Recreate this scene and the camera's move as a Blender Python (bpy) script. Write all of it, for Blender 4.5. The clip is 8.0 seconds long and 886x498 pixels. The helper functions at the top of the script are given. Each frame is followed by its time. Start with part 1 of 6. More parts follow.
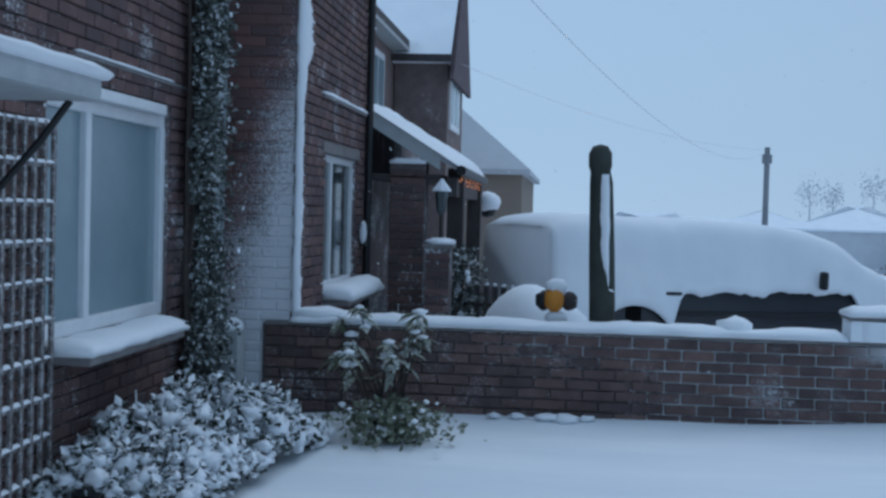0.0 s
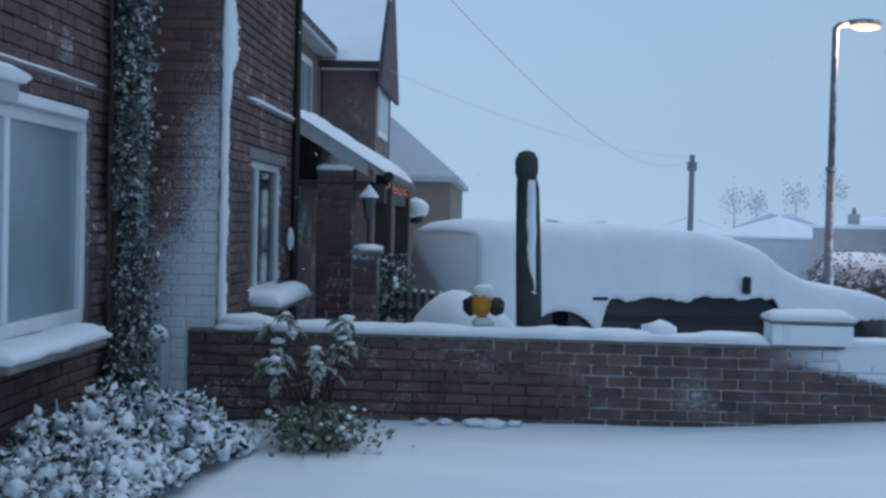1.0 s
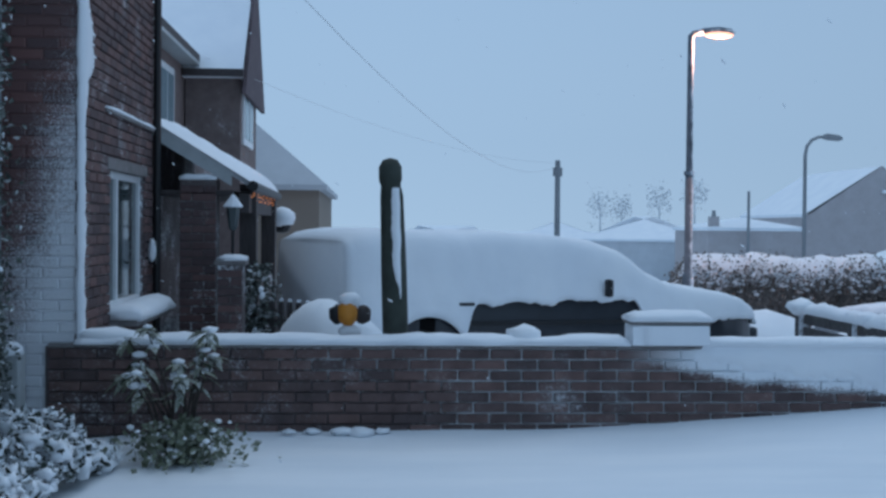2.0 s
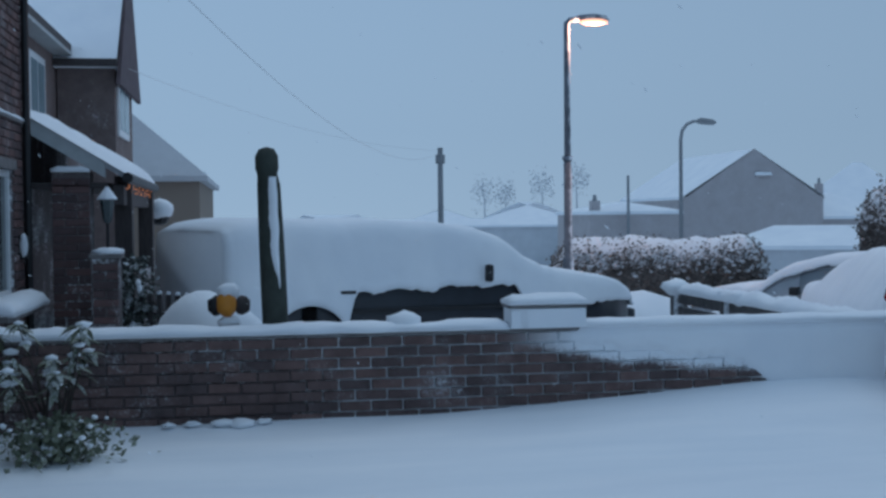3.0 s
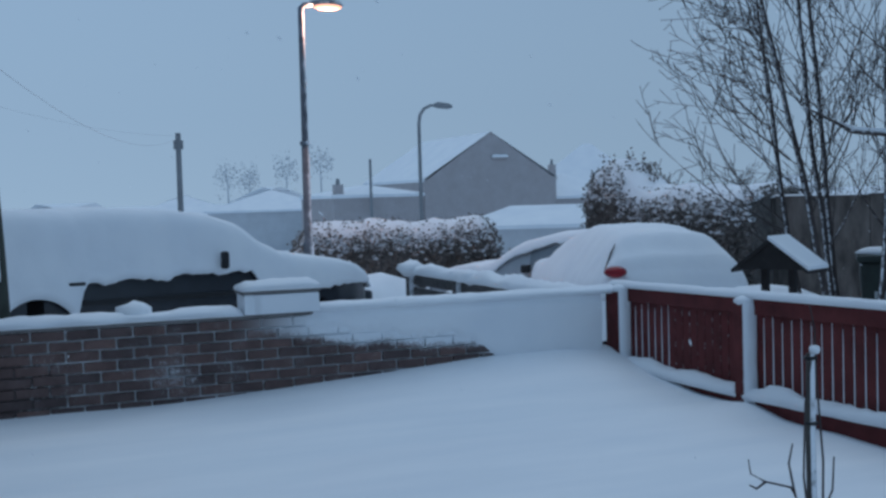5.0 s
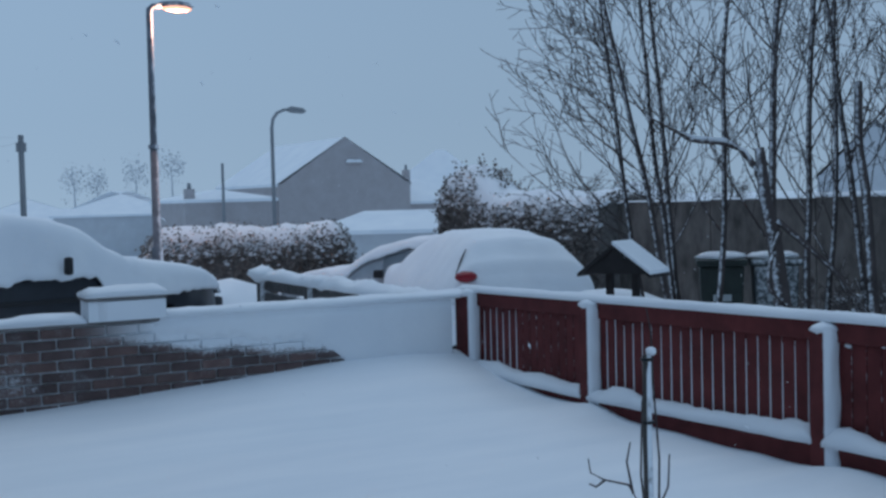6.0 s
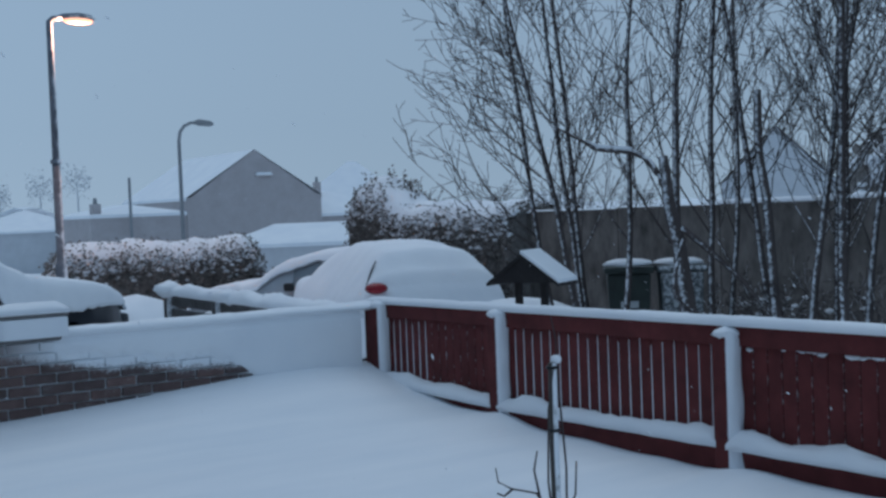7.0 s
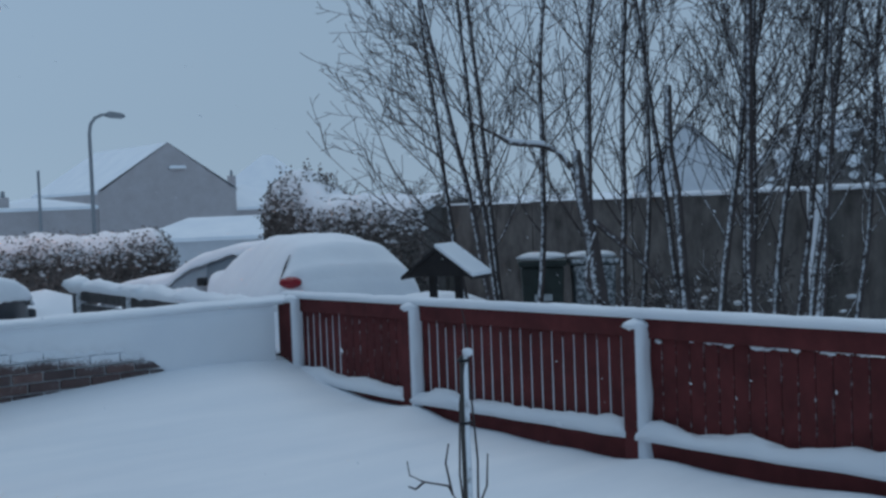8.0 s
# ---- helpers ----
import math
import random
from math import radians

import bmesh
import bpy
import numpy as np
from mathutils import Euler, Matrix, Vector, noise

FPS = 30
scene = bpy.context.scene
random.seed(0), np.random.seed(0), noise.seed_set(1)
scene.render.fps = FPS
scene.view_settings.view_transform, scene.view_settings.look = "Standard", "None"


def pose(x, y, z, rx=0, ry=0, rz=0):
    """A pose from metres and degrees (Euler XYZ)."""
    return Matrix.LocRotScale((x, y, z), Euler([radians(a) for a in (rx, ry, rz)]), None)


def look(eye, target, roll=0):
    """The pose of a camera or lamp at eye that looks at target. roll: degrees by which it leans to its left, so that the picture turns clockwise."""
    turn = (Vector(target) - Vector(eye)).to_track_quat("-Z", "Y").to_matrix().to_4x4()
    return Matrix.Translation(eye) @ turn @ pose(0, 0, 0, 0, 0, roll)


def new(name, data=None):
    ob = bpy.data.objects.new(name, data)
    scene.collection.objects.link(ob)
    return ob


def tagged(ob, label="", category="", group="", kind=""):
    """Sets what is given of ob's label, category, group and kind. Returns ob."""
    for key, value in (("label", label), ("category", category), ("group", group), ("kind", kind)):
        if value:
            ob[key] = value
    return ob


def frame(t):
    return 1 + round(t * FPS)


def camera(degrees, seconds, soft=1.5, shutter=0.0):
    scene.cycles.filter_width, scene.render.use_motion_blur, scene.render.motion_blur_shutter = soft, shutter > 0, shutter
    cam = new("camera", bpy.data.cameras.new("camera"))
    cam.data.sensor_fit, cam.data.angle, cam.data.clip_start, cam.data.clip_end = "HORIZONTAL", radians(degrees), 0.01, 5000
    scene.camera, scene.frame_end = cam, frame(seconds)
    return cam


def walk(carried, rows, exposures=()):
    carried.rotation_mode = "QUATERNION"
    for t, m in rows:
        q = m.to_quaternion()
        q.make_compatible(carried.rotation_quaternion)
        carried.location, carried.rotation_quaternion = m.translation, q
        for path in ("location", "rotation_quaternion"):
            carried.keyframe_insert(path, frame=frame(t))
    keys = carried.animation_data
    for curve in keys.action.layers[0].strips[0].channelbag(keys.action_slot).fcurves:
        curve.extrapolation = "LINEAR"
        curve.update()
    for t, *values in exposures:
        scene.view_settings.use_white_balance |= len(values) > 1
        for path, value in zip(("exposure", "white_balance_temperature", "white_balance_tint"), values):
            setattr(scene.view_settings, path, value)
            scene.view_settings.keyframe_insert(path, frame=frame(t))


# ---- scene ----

# ---------------- camera and walk ----------------
cam = camera(40.0, 8.0, soft=2.8)
PATH = [
    (0.0, pose(0.000, 0.000, 1.500, 88.15, -1.51, 5.94)),
    (0.5, pose(0.011, 0.008, 1.488, 89.53, -1.57, 4.87)),
    (1.0, pose(0.020, 0.007, 1.486, 88.60, -1.39, 2.64)),
    (1.5, pose(0.043, 0.015, 1.492, 89.32, -0.75, -0.05)),
    (1.7, pose(0.052, 0.010, 1.491, 89.28, -0.65, -1.50)),
    (2.8, pose(0.114, -0.028, 1.485, 88.35, 0.30, -7.60)),
    (3.0, pose(0.122, -0.035, 1.482, 88.49, 0.61, -8.76)),
    (3.5, pose(0.135, -0.076, 1.488, 88.28, 1.43, -11.53)),
    (4.0, pose(0.163, -0.091, 1.492, 87.31, 1.58, -14.96)),
    (4.5, pose(0.195, -0.131, 1.490, 87.61, 1.73, -17.32)),
    (4.7, pose(0.201, -0.142, 1.490, 87.60, 1.72, -18.54)),
    (5.8, pose(0.226, -0.197, 1.493, 87.42, 1.50, -26.27)),
    (6.0, pose(0.229, -0.205, 1.493, 87.55, 1.46, -27.44)),
    (6.5, pose(0.241, -0.209, 1.496, 88.48, 1.52, -29.98)),
    (7.0, pose(0.271, -0.208, 1.492, 87.94, 2.25, -31.56)),
    (7.5, pose(0.289, -0.202, 1.485, 87.34, 2.11, -33.58)),
    (8.0, pose(0.294, -0.219, 1.489, 87.50, 2.20, -35.46)),
]
walk(cam, PATH, [(0.0, 0.37, 6400, 9), (1.5, 0.38, 6400, 9), (3.0, 0.0, 6350, 8), (4.5, -0.04, 6350, 8), (6.0, 0.03, 6500, 9), (8.0, 0.03, 6800, 9)])

# ---------------- sky and sun ----------------
world = bpy.data.worlds.new("sky")
scene.world = world
world.use_nodes = True
wt = world.node_tree
wt.nodes.clear()


def wnode(kind, **kw):
    n = wt.nodes.new(kind)
    for k, v in kw.items():
        n.inputs[k].default_value = v
    return n


sky = wt.nodes.new("ShaderNodeTexSky")
sky.sky_type = "NISHITA"
sky.sun_disc = False
sky.sun_elevation, sky.sun_rotation = radians(68), radians(25)
sky.dust_density = 6.0
sky_bg = wnode("ShaderNodeBackground", Strength=0.006)
wt.links.new(sky.outputs[0], sky_bg.inputs[0])
wcoord = wt.nodes.new("ShaderNodeTexCoord")
wsep = wt.nodes.new("ShaderNodeSeparateXYZ")
wt.links.new(wcoord.outputs["Generated"], wsep.inputs[0])
wramp = wt.nodes.new("ShaderNodeValToRGB")
wramp.color_ramp.elements[0].position, wramp.color_ramp.elements[0].color = 0.0, (0.262, 0.374, 0.510, 1)
wramp.color_ramp.elements[1].position, wramp.color_ramp.elements[1].color = 0.30, (0.205, 0.318, 0.470, 1)
low_sky = wramp.color_ramp.elements.new(0.07)
low_sky.color = (0.235, 0.348, 0.490, 1)
wt.links.new(wsep.outputs[2], wramp.inputs[0])
cloud_bg = wnode("ShaderNodeBackground", Strength=1.0)
wt.links.new(wramp.outputs[0], cloud_bg.inputs[0])
# thinner cloud towards the open end of the street
wthin = wt.nodes.new("ShaderNodeMapRange")
wthin.interpolation_type = "SMOOTHSTEP"
wthin.inputs[1].default_value, wthin.inputs[2].default_value = -0.1, 0.75
wthin.inputs[3].default_value, wthin.inputs[4].default_value = 1.16, 0.99
wt.links.new(wsep.outputs[0], wthin.inputs[0])
wt.links.new(wthin.outputs[0], cloud_bg.inputs[1])
wadd = wt.nodes.new("ShaderNodeAddShader")
wt.links.new(sky_bg.outputs[0], wadd.inputs[0])
wt.links.new(cloud_bg.outputs[0], wadd.inputs[1])
wout = wt.nodes.new("ShaderNodeOutputWorld")
wt.links.new(wadd.outputs[0], wout.inputs[0])

sun_data = bpy.data.lights.new("sun", "SUN")
sun_data.energy, sun_data.angle, sun_data.color = 0.42, radians(60), (0.80, 0.90, 1.0)
sun = new("sun", sun_data)
sun.matrix_world = look((12, 30, 60), (2, 9, 0))


# ---------------- materials ----------------
class Mat:
    """A small builder for node materials in world space."""

    def __init__(self, name, rough=0.7, metal=0.0, spec=0.4):
        self.m = bpy.data.materials.new(name)
        self.m.use_nodes = True
        self.t = self.m.node_tree
        self.b = self.t.nodes["Principled BSDF"]
        self.b.inputs["Roughness"].default_value = rough
        self.b.inputs["Metallic"].default_value = metal
        self.b.inputs["Specular IOR Level"].default_value = spec
        self.pos = self.t.nodes.new("ShaderNodeNewGeometry")

    def noise(self, scale, detail=4.0, rough=0.6, stretch=None):
        n = self.t.nodes.new("ShaderNodeTexNoise")
        n.inputs["Scale"].default_value = scale
        n.inputs["Detail"].default_value = detail
        n.inputs["Roughness"].default_value = rough
        src = self.pos.outputs["Position"]
        if stretch:
            mp = self.t.nodes.new("ShaderNodeMapping")
            mp.inputs["Scale"].default_value = stretch
            self.t.links.new(src, mp.inputs[0])
            src = mp.outputs[0]
        self.t.links.new(src, n.inputs["Vector"])
        return n.outputs["Fac"]

    def math(self, op, a, b=0.0, c=None, clamp=False):
        n = self.t.nodes.new("ShaderNodeMath")
        n.operation, n.use_clamp = op, clamp
        for i, v in enumerate((a, b, c)):
            if v is None:
                continue
            if isinstance(v, (int, float)):
                n.inputs[i].default_value = v
            else:
                self.t.links.new(v, n.inputs[i])
        return n.outputs[0]

    def ramp(self, fac, *stops):
        n = self.t.nodes.new("ShaderNodeValToRGB")
        e = n.color_ramp.elements
        while len(e) < len(stops):
            e.new(0.5)
        for el, (p, c) in zip(e, stops):
            el.position, el.color = p, (*c, 1)
        self.t.links.new(fac, n.inputs[0])
        return n.outputs[0]

    def mix(self, fac, a, b):
        n = self.t.nodes.new("ShaderNodeMix")
        n.data_type = "RGBA"
        for i, v in ((0, fac), (6, a), (7, b)):
            if isinstance(v, tuple):
                n.inputs[i].default_value = (*v, 1)
            elif isinstance(v, float):
                n.inputs[i].default_value = v
            else:
                self.t.links.new(v, n.inputs[i])
        return n.outputs[2]

    def sep(self, normal=False):
        n = self.t.nodes.new("ShaderNodeSeparateXYZ")
        self.t.links.new(self.pos.outputs["Normal" if normal else "Position"], n.inputs[0])
        return n.outputs

    def rand(self, island=False):
        if island:
            return self.pos.outputs["Random Per Island"]
        return self.t.nodes.new("ShaderNodeObjectInfo").outputs["Random"]

    def color(self, c):
        if isinstance(c, tuple):
            self.b.inputs["Base Color"].default_value = (*c, 1)
        else:
            self.t.links.new(c, self.b.inputs["Base Color"])
        return self

    def bump(self, height, strength=0.3, dist=0.01):
        n = self.t.nodes.new("ShaderNodeBump")
        n.inputs["Strength"].default_value = strength
        n.inputs["Distance"].default_value = dist
        self.t.links.new(height, n.inputs["Height"])
        self.t.links.new(n.outputs[0], self.b.inputs["Normal"])
        return self


def soft(m, value, lo, hi):
    """A smooth 0..1 step of a node value between lo and hi."""
    n = m.t.nodes.new("ShaderNodeMapRange")
    n.interpolation_type = "SMOOTHSTEP"
    n.inputs[1].default_value, n.inputs[2].default_value = lo, hi
    m.t.links.new(value, n.inputs[0])
    return n.outputs[0]


SNOW_WHITE = (0.83, 0.87, 0.91)


def make_snow():
    m = Mat("snow", 0.75, spec=0.25)
    big = m.noise(1.3, 3)
    m.color(m.ramp(big, (0.3, (0.78, 0.82, 0.87)), (0.7, (0.86, 0.89, 0.92))))
    h = m.math("ADD", m.noise(14, 5), m.math("MULTIPLY", m.noise(120, 3), 0.25))
    return m.bump(h, 0.25, 0.012).m


def make_ground():
    m = Mat("drifted_snow", 0.8, spec=0.2)
    rip = m.noise(1.0, 4, 0.55, (0.5, 2.2, 1))
    m.color(m.ramp(rip, (0.3, (0.76, 0.81, 0.86)), (0.7, (0.86, 0.89, 0.92))))
    h = m.math("ADD", rip, m.math("MULTIPLY", m.noise(60, 4), 0.08))
    return m.bump(h, 0.25, 0.06).m


def make_brick(name, dark, red, island, frost=0.0, grime=0.5):
    """Fired brick: each piece a shade of its own, with kiln marks, pits and a dusting of driven snow."""
    m = Mat(name, 0.85, spec=0.25)
    r = m.rand(island)
    base = m.mix(r, dark, red)
    spots = m.ramp(m.noise(9, 4), (0.35, (0.55, 0.5, 0.5)), (0.7, (1.05, 1.0, 1.0)))
    mul = m.t.nodes.new("ShaderNodeMix")
    mul.data_type, mul.blend_type = "RGBA", "MULTIPLY"
    mul.inputs[0].default_value = grime
    m.t.links.new(base, mul.inputs[6])
    m.t.links.new(spots, mul.inputs[7])
    col = mul.outputs[2]
    grain = m.math("MULTIPLY", m.noise(55, 5, 0.75), m.noise(2.2, 3))
    dust = soft(m, grain, 0.33 - frost, 0.47 - frost * 0.6)
    col = m.mix(dust, col, SNOW_WHITE)
    m.color(col)
    return m.bump(m.noise(70, 5), 0.5, 0.006).m


def make_mortar(name, base, frost):
    m = Mat(name, 0.9, spec=0.2)
    n = m.noise(26, 5, 0.7)
    wide = m.noise(1.6, 3)
    f = soft(m, m.math("MULTIPLY", n, m.math("ADD", wide, frost)), 0.30, 0.46)
    m.color(m.mix(f, base, SNOW_WHITE))
    return m.bump(n, 0.4, 0.006).m


def make_plain(name, c, rough=0.6, metal=0.0, vary=0.25, scale=8.0, bump=0.2, spec=0.4, stretch=None):
    m = Mat(name, rough, metal, spec)
    n = m.noise(scale, 5, 0.65, stretch)
    m.color(m.ramp(n, (0.3, tuple(v * (1 - vary) for v in c)), (0.7, tuple(min(1, v * (1 + vary)) for v in c))))
    return m.bump(m.noise(scale * 6, 4, 0.6, stretch), bump, 0.004).m


def make_frosted(name, c, amount, wind=(-0.4, -0.75, 0.55), lo=0.15, hi=0.75, scale=30.0, rough=0.8):
    """A surface that driven snow sticks to, most of all on its windward and upper sides."""
    m = Mat(name, rough, spec=0.25)
    n = m.noise(scale, 5, 0.7)
    dot = m.t.nodes.new("ShaderNodeVectorMath")
    dot.operation = "DOT_PRODUCT"
    dot.inputs[1].default_value = Vector(wind).normalized()
    m.t.links.new(m.pos.outputs["Normal"], dot.inputs[0])
    f = m.math("ADD", dot.outputs["Value"], m.math("MULTIPLY", m.math("SUBTRACT", n, 0.5), 1.4))
    f = soft(m, m.math("ADD", f, amount), lo, hi)
    shade = m.ramp(m.noise(6, 4), (0.3, tuple(v * 0.7 for v in c)), (0.7, tuple(v * 1.25 for v in c)))
    m.color(m.mix(f, shade, SNOW_WHITE))
    return m.bump(n, 0.4, 0.008).m


def make_haze_or_snow(name, c, cover, scale=3.0):
    """A far surface mixed to white in fine grains: painted haze on walls, poles and trees, snow on slates."""
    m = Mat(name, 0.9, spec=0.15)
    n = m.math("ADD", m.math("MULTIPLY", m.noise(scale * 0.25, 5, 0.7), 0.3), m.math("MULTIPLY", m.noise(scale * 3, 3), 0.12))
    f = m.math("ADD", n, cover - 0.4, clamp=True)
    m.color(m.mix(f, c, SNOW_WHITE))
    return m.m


def make_glass(name, tint, rough=0.06):
    m = Mat(name, rough, spec=0.6)
    m.color(m.ramp(m.noise(1.5, 3), (0.3, tuple(v * 0.8 for v in tint)), (0.7, tint)))
    return m.m


def make_glow(name, c, strength):
    m = Mat(name, 0.4)
    m.color(c)
    m.b.inputs["Emission Color"].default_value = (*c, 1)
    m.b.inputs["Emission Strength"].default_value = strength
    return m.m


def make_face_brick(name, island):
    """The gable end's brick: driven snow is packed against the lower outer corner."""
    m = Mat(name, 0.85, spec=0.25)
    base = m.mix(m.rand(island), (0.110, 0.078, 0.080), (0.205, 0.108, 0.100))
    x, _, z = m.sep()
    n = m.noise(80, 6, 0.8)
    wide = m.noise(2.0, 4)
    reach = m.math("ADD", m.math("MULTIPLY", m.math("ADD", x, 1.98), 1.5), m.math("MULTIPLY", m.math("SUBTRACT", 2.4, z), 0.52))
    f = m.math("ADD", reach, m.math("ADD", m.math("MULTIPLY", m.math("SUBTRACT", n, 0.5), 2.6), m.math("SUBTRACT", wide, 0.45)))
    f = soft(m, f, -0.2, 0.5)
    m.color(m.mix(m.math("MULTIPLY", f, 0.86), base, SNOW_WHITE))
    return m.bump(n, 0.5, 0.008).m


M_SNOW = make_snow()
M_GROUND = make_ground()


def drift_feather(m):
    """How far the driven snow of the garden wall has crept on to the bare brick below its edge."""
    x, _, z = m.sep()
    fall = m.math("ADD", m.math("MULTIPLY", soft(m, x, 2.0, 2.9), 0.13), m.math("MULTIPLY", soft(m, x, 2.9, 3.4), 0.05))
    over = m.math("ADD", m.math("SUBTRACT", z, 0.54), fall)
    grain = m.math("ADD", m.math("MULTIPLY", m.math("SUBTRACT", m.noise(8, 4), 0.5), 0.12), m.math("MULTIPLY", m.math("SUBTRACT", m.noise(70, 3), 0.5), 0.12))
    return m.math("MULTIPLY", soft(m, m.math("ADD", over, grain), -0.035, 0.045), soft(m, x, 1.8, 2.5))


def make_garden_brick():
    """Dark weathered brick, each a shade of its own, powdered where the drift clings above it."""
    m = Mat("garden_brick", 0.85, spec=0.25)
    base = m.mix(m.rand(), (0.112, 0.086, 0.085), (0.190, 0.126, 0.115))
    mul = m.t.nodes.new("ShaderNodeMix")
    mul.data_type, mul.blend_type = "RGBA", "MULTIPLY"
    mul.inputs[0].default_value = 0.75
    m.t.links.new(base, mul.inputs[6])
    m.t.links.new(m.ramp(m.noise(7, 5, 0.7), (0.32, (0.50, 0.47, 0.47)), (0.68, (1.12, 1.06, 1.05))), mul.inputs[7])
    grain = m.math("MULTIPLY", m.noise(45, 5, 0.75), m.noise(2.6, 4))
    dust = m.math("MAXIMUM", m.math("MULTIPLY", soft(m, grain, 0.28, 0.50), 0.7), drift_feather(m))
    m.color(m.mix(dust, mul.outputs[2], SNOW_WHITE))
    return m.bump(m.noise(60, 5, 0.7), 0.6, 0.008).m


def make_garden_mortar():
    """Mortar with snow blown into the joints, most of all towards the street."""
    m = Mat("garden_mortar", 0.9, spec=0.2)
    x, _, z = m.sep()
    n = m.noise(30, 5, 0.7)
    wide = m.noise(2.3, 3)
    reach = m.math("ADD", m.math("MULTIPLY", soft(m, x, -0.3, 1.8), 0.44), m.math("MULTIPLY", soft(m, z, 0.25, 0.6), 0.15))
    f = m.math("MAXIMUM", soft(m, m.math("ADD", m.math("MULTIPLY", n, wide), reach), 0.36, 0.52), drift_feather(m))
    m.color(m.mix(f, (0.150, 0.130, 0.130), SNOW_WHITE))
    return m.bump(n, 0.4, 0.006).m


M_BRICK_GARDEN = make_garden_brick()
M_MORTAR_GARDEN = make_garden_mortar()
M_BRICK_HOUSE = make_brick("house_brick", (0.108, 0.082, 0.084), (0.190, 0.116, 0.108), False, 0.02)
M_BRICK_HOUSE_ISLAND = make_brick("house_brick_joined", (0.108, 0.082, 0.084), (0.190, 0.116, 0.108), True, 0.02)
M_MORTAR_HOUSE = make_mortar("house_mortar", (0.17, 0.145, 0.145), 0.10)
M_FACE_BRICK = make_face_brick("gable_brick", False)
M_FACE_MORTAR = make_face_brick("gable_mortar", True)
M_FAR_BRICK = make_brick("wing_brick", (0.175, 0.148, 0.142), (0.215, 0.172, 0.163), True, -0.02)
M_PVC = make_plain("white_pvc", (0.72, 0.75, 0.77), 0.35, vary=0.06)
M_DARK_WOOD = make_plain("dark_stained_wood", (0.060, 0.050, 0.050), 0.7, vary=0.4, scale=5, stretch=(8, 8, 1))
M_TRELLIS = make_frosted("trellis_wood", (0.15, 0.13, 0.125), -0.38, (0.6, -0.6, 0.5), 0.1, 0.9)
M_CANOPY = make_plain("canopy_render", (0.42, 0.45, 0.46), 0.6, vary=0.1)
M_LEAF = make_frosted("evergreen_leaf", (0.055, 0.068, 0.055), 0.08, (0.2, -0.6, 0.7), 0.35, 0.85, 60)
M_IVY = make_frosted("ivy_leaf", (0.125, 0.142, 0.128), -0.46, (0.3, -0.7, 0.6), 0.30, 0.80, 40)
M_PALE_LEAF = make_frosted("mottled_shrub_leaf", (0.17, 0.19, 0.135), -0.45, (0.2, -0.5, 0.8), 0.35, 0.9, 60)
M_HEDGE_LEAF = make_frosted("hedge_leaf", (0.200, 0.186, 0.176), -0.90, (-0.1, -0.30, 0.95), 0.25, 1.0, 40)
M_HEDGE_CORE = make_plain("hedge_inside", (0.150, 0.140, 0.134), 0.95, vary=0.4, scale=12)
M_STEM = make_plain("woody_stem", (0.05, 0.04, 0.034), 0.85, vary=0.3)
M_PAINT_RED = make_frosted("red_stained_fence", (0.120, 0.026, 0.026), -0.60, (-0.5, -0.7, 0.5), 0.15, 0.6, 22)
M_OLD_WOOD = make_frosted("weathered_wood", (0.10, 0.095, 0.095), -0.15, (-0.2, -0.7, 0.6), 0.25, 0.8, 25)
M_GREEN_POST = make_frosted("mossy_timber", (0.050, 0.058, 0.050), -1.15, (0.62, -0.78, 0.05), 0.05, 0.30, 10)
M_BARK = make_frosted("tree_bark", (0.072, 0.058, 0.056), -0.64, (-0.85, -0.20, 0.35), 0.10, 0.45, 26)
M_TWIG = make_plain("bare_twig", (0.062, 0.050, 0.050), 0.85, vary=0.3)
M_FENCE_PANEL = make_plain("dark_boundary_boarding", (0.120, 0.108, 0.100), 0.9, vary=0.6, scale=3.5, bump=0.5, stretch=(1, 1, 0.45))
M_CAR_DARK = make_plain("dark_car_paint", (0.024, 0.028, 0.036), 0.28, vary=0.2, bump=0.05, spec=0.5)
M_CAR_PALE = make_plain("silver_car_paint", (0.36, 0.38, 0.41), 0.35, 0.3, vary=0.08, bump=0.03)
M_CAR_GLASS = make_glass("car_window_frosted", (0.20, 0.23, 0.26), 0.25)
M_TYRE = make_plain("tyre_rubber", (0.016, 0.016, 0.018), 0.9, vary=0.3)
M_RIM = make_plain("alloy", (0.25, 0.26, 0.28), 0.4, 0.8, vary=0.15)
M_TAIL = make_plain("red_tail_lens", (0.26, 0.006, 0.016), 0.25, vary=0.15)
M_WINDOW = make_glass("misted_window", (0.24, 0.335, 0.375), 0.22)
M_WINDOW_DARK = make_glass("dark_window", (0.045, 0.065, 0.07), 0.08)
M_STEEL = make_frosted("lamp_column_paint", (0.16, 0.18, 0.21), -0.5, (0.8, -0.6, 0.1), 0.0, 0.5, 6)
# far grey paint with distance haze mixed into its colour
M_FAR_STEEL = make_haze_or_snow("far_column_hazed_paint", (0.14, 0.155, 0.17), 0.36)
M_LAMP = make_glow("sodium_lamp", (1.0, 0.50, 0.33), 1.15)
M_FAIRY = make_glow("fairy_light", (1.0, 0.35, 0.15), 0.22)
# far walls and trees: haze is put into the base colour as white
M_FAR_GABLE = make_haze_or_snow("far_gable_hazed_brick", (0.29, 0.235, 0.230), 0.46, 8.0)
M_FAR_DIM = make_haze_or_snow("hazed_distant_wall", (0.26, 0.26, 0.28), 0.72, 9.0)
M_FAR_TREE = make_haze_or_snow("distant_tree", (0.26, 0.26, 0.27), 0.80, 9.0)
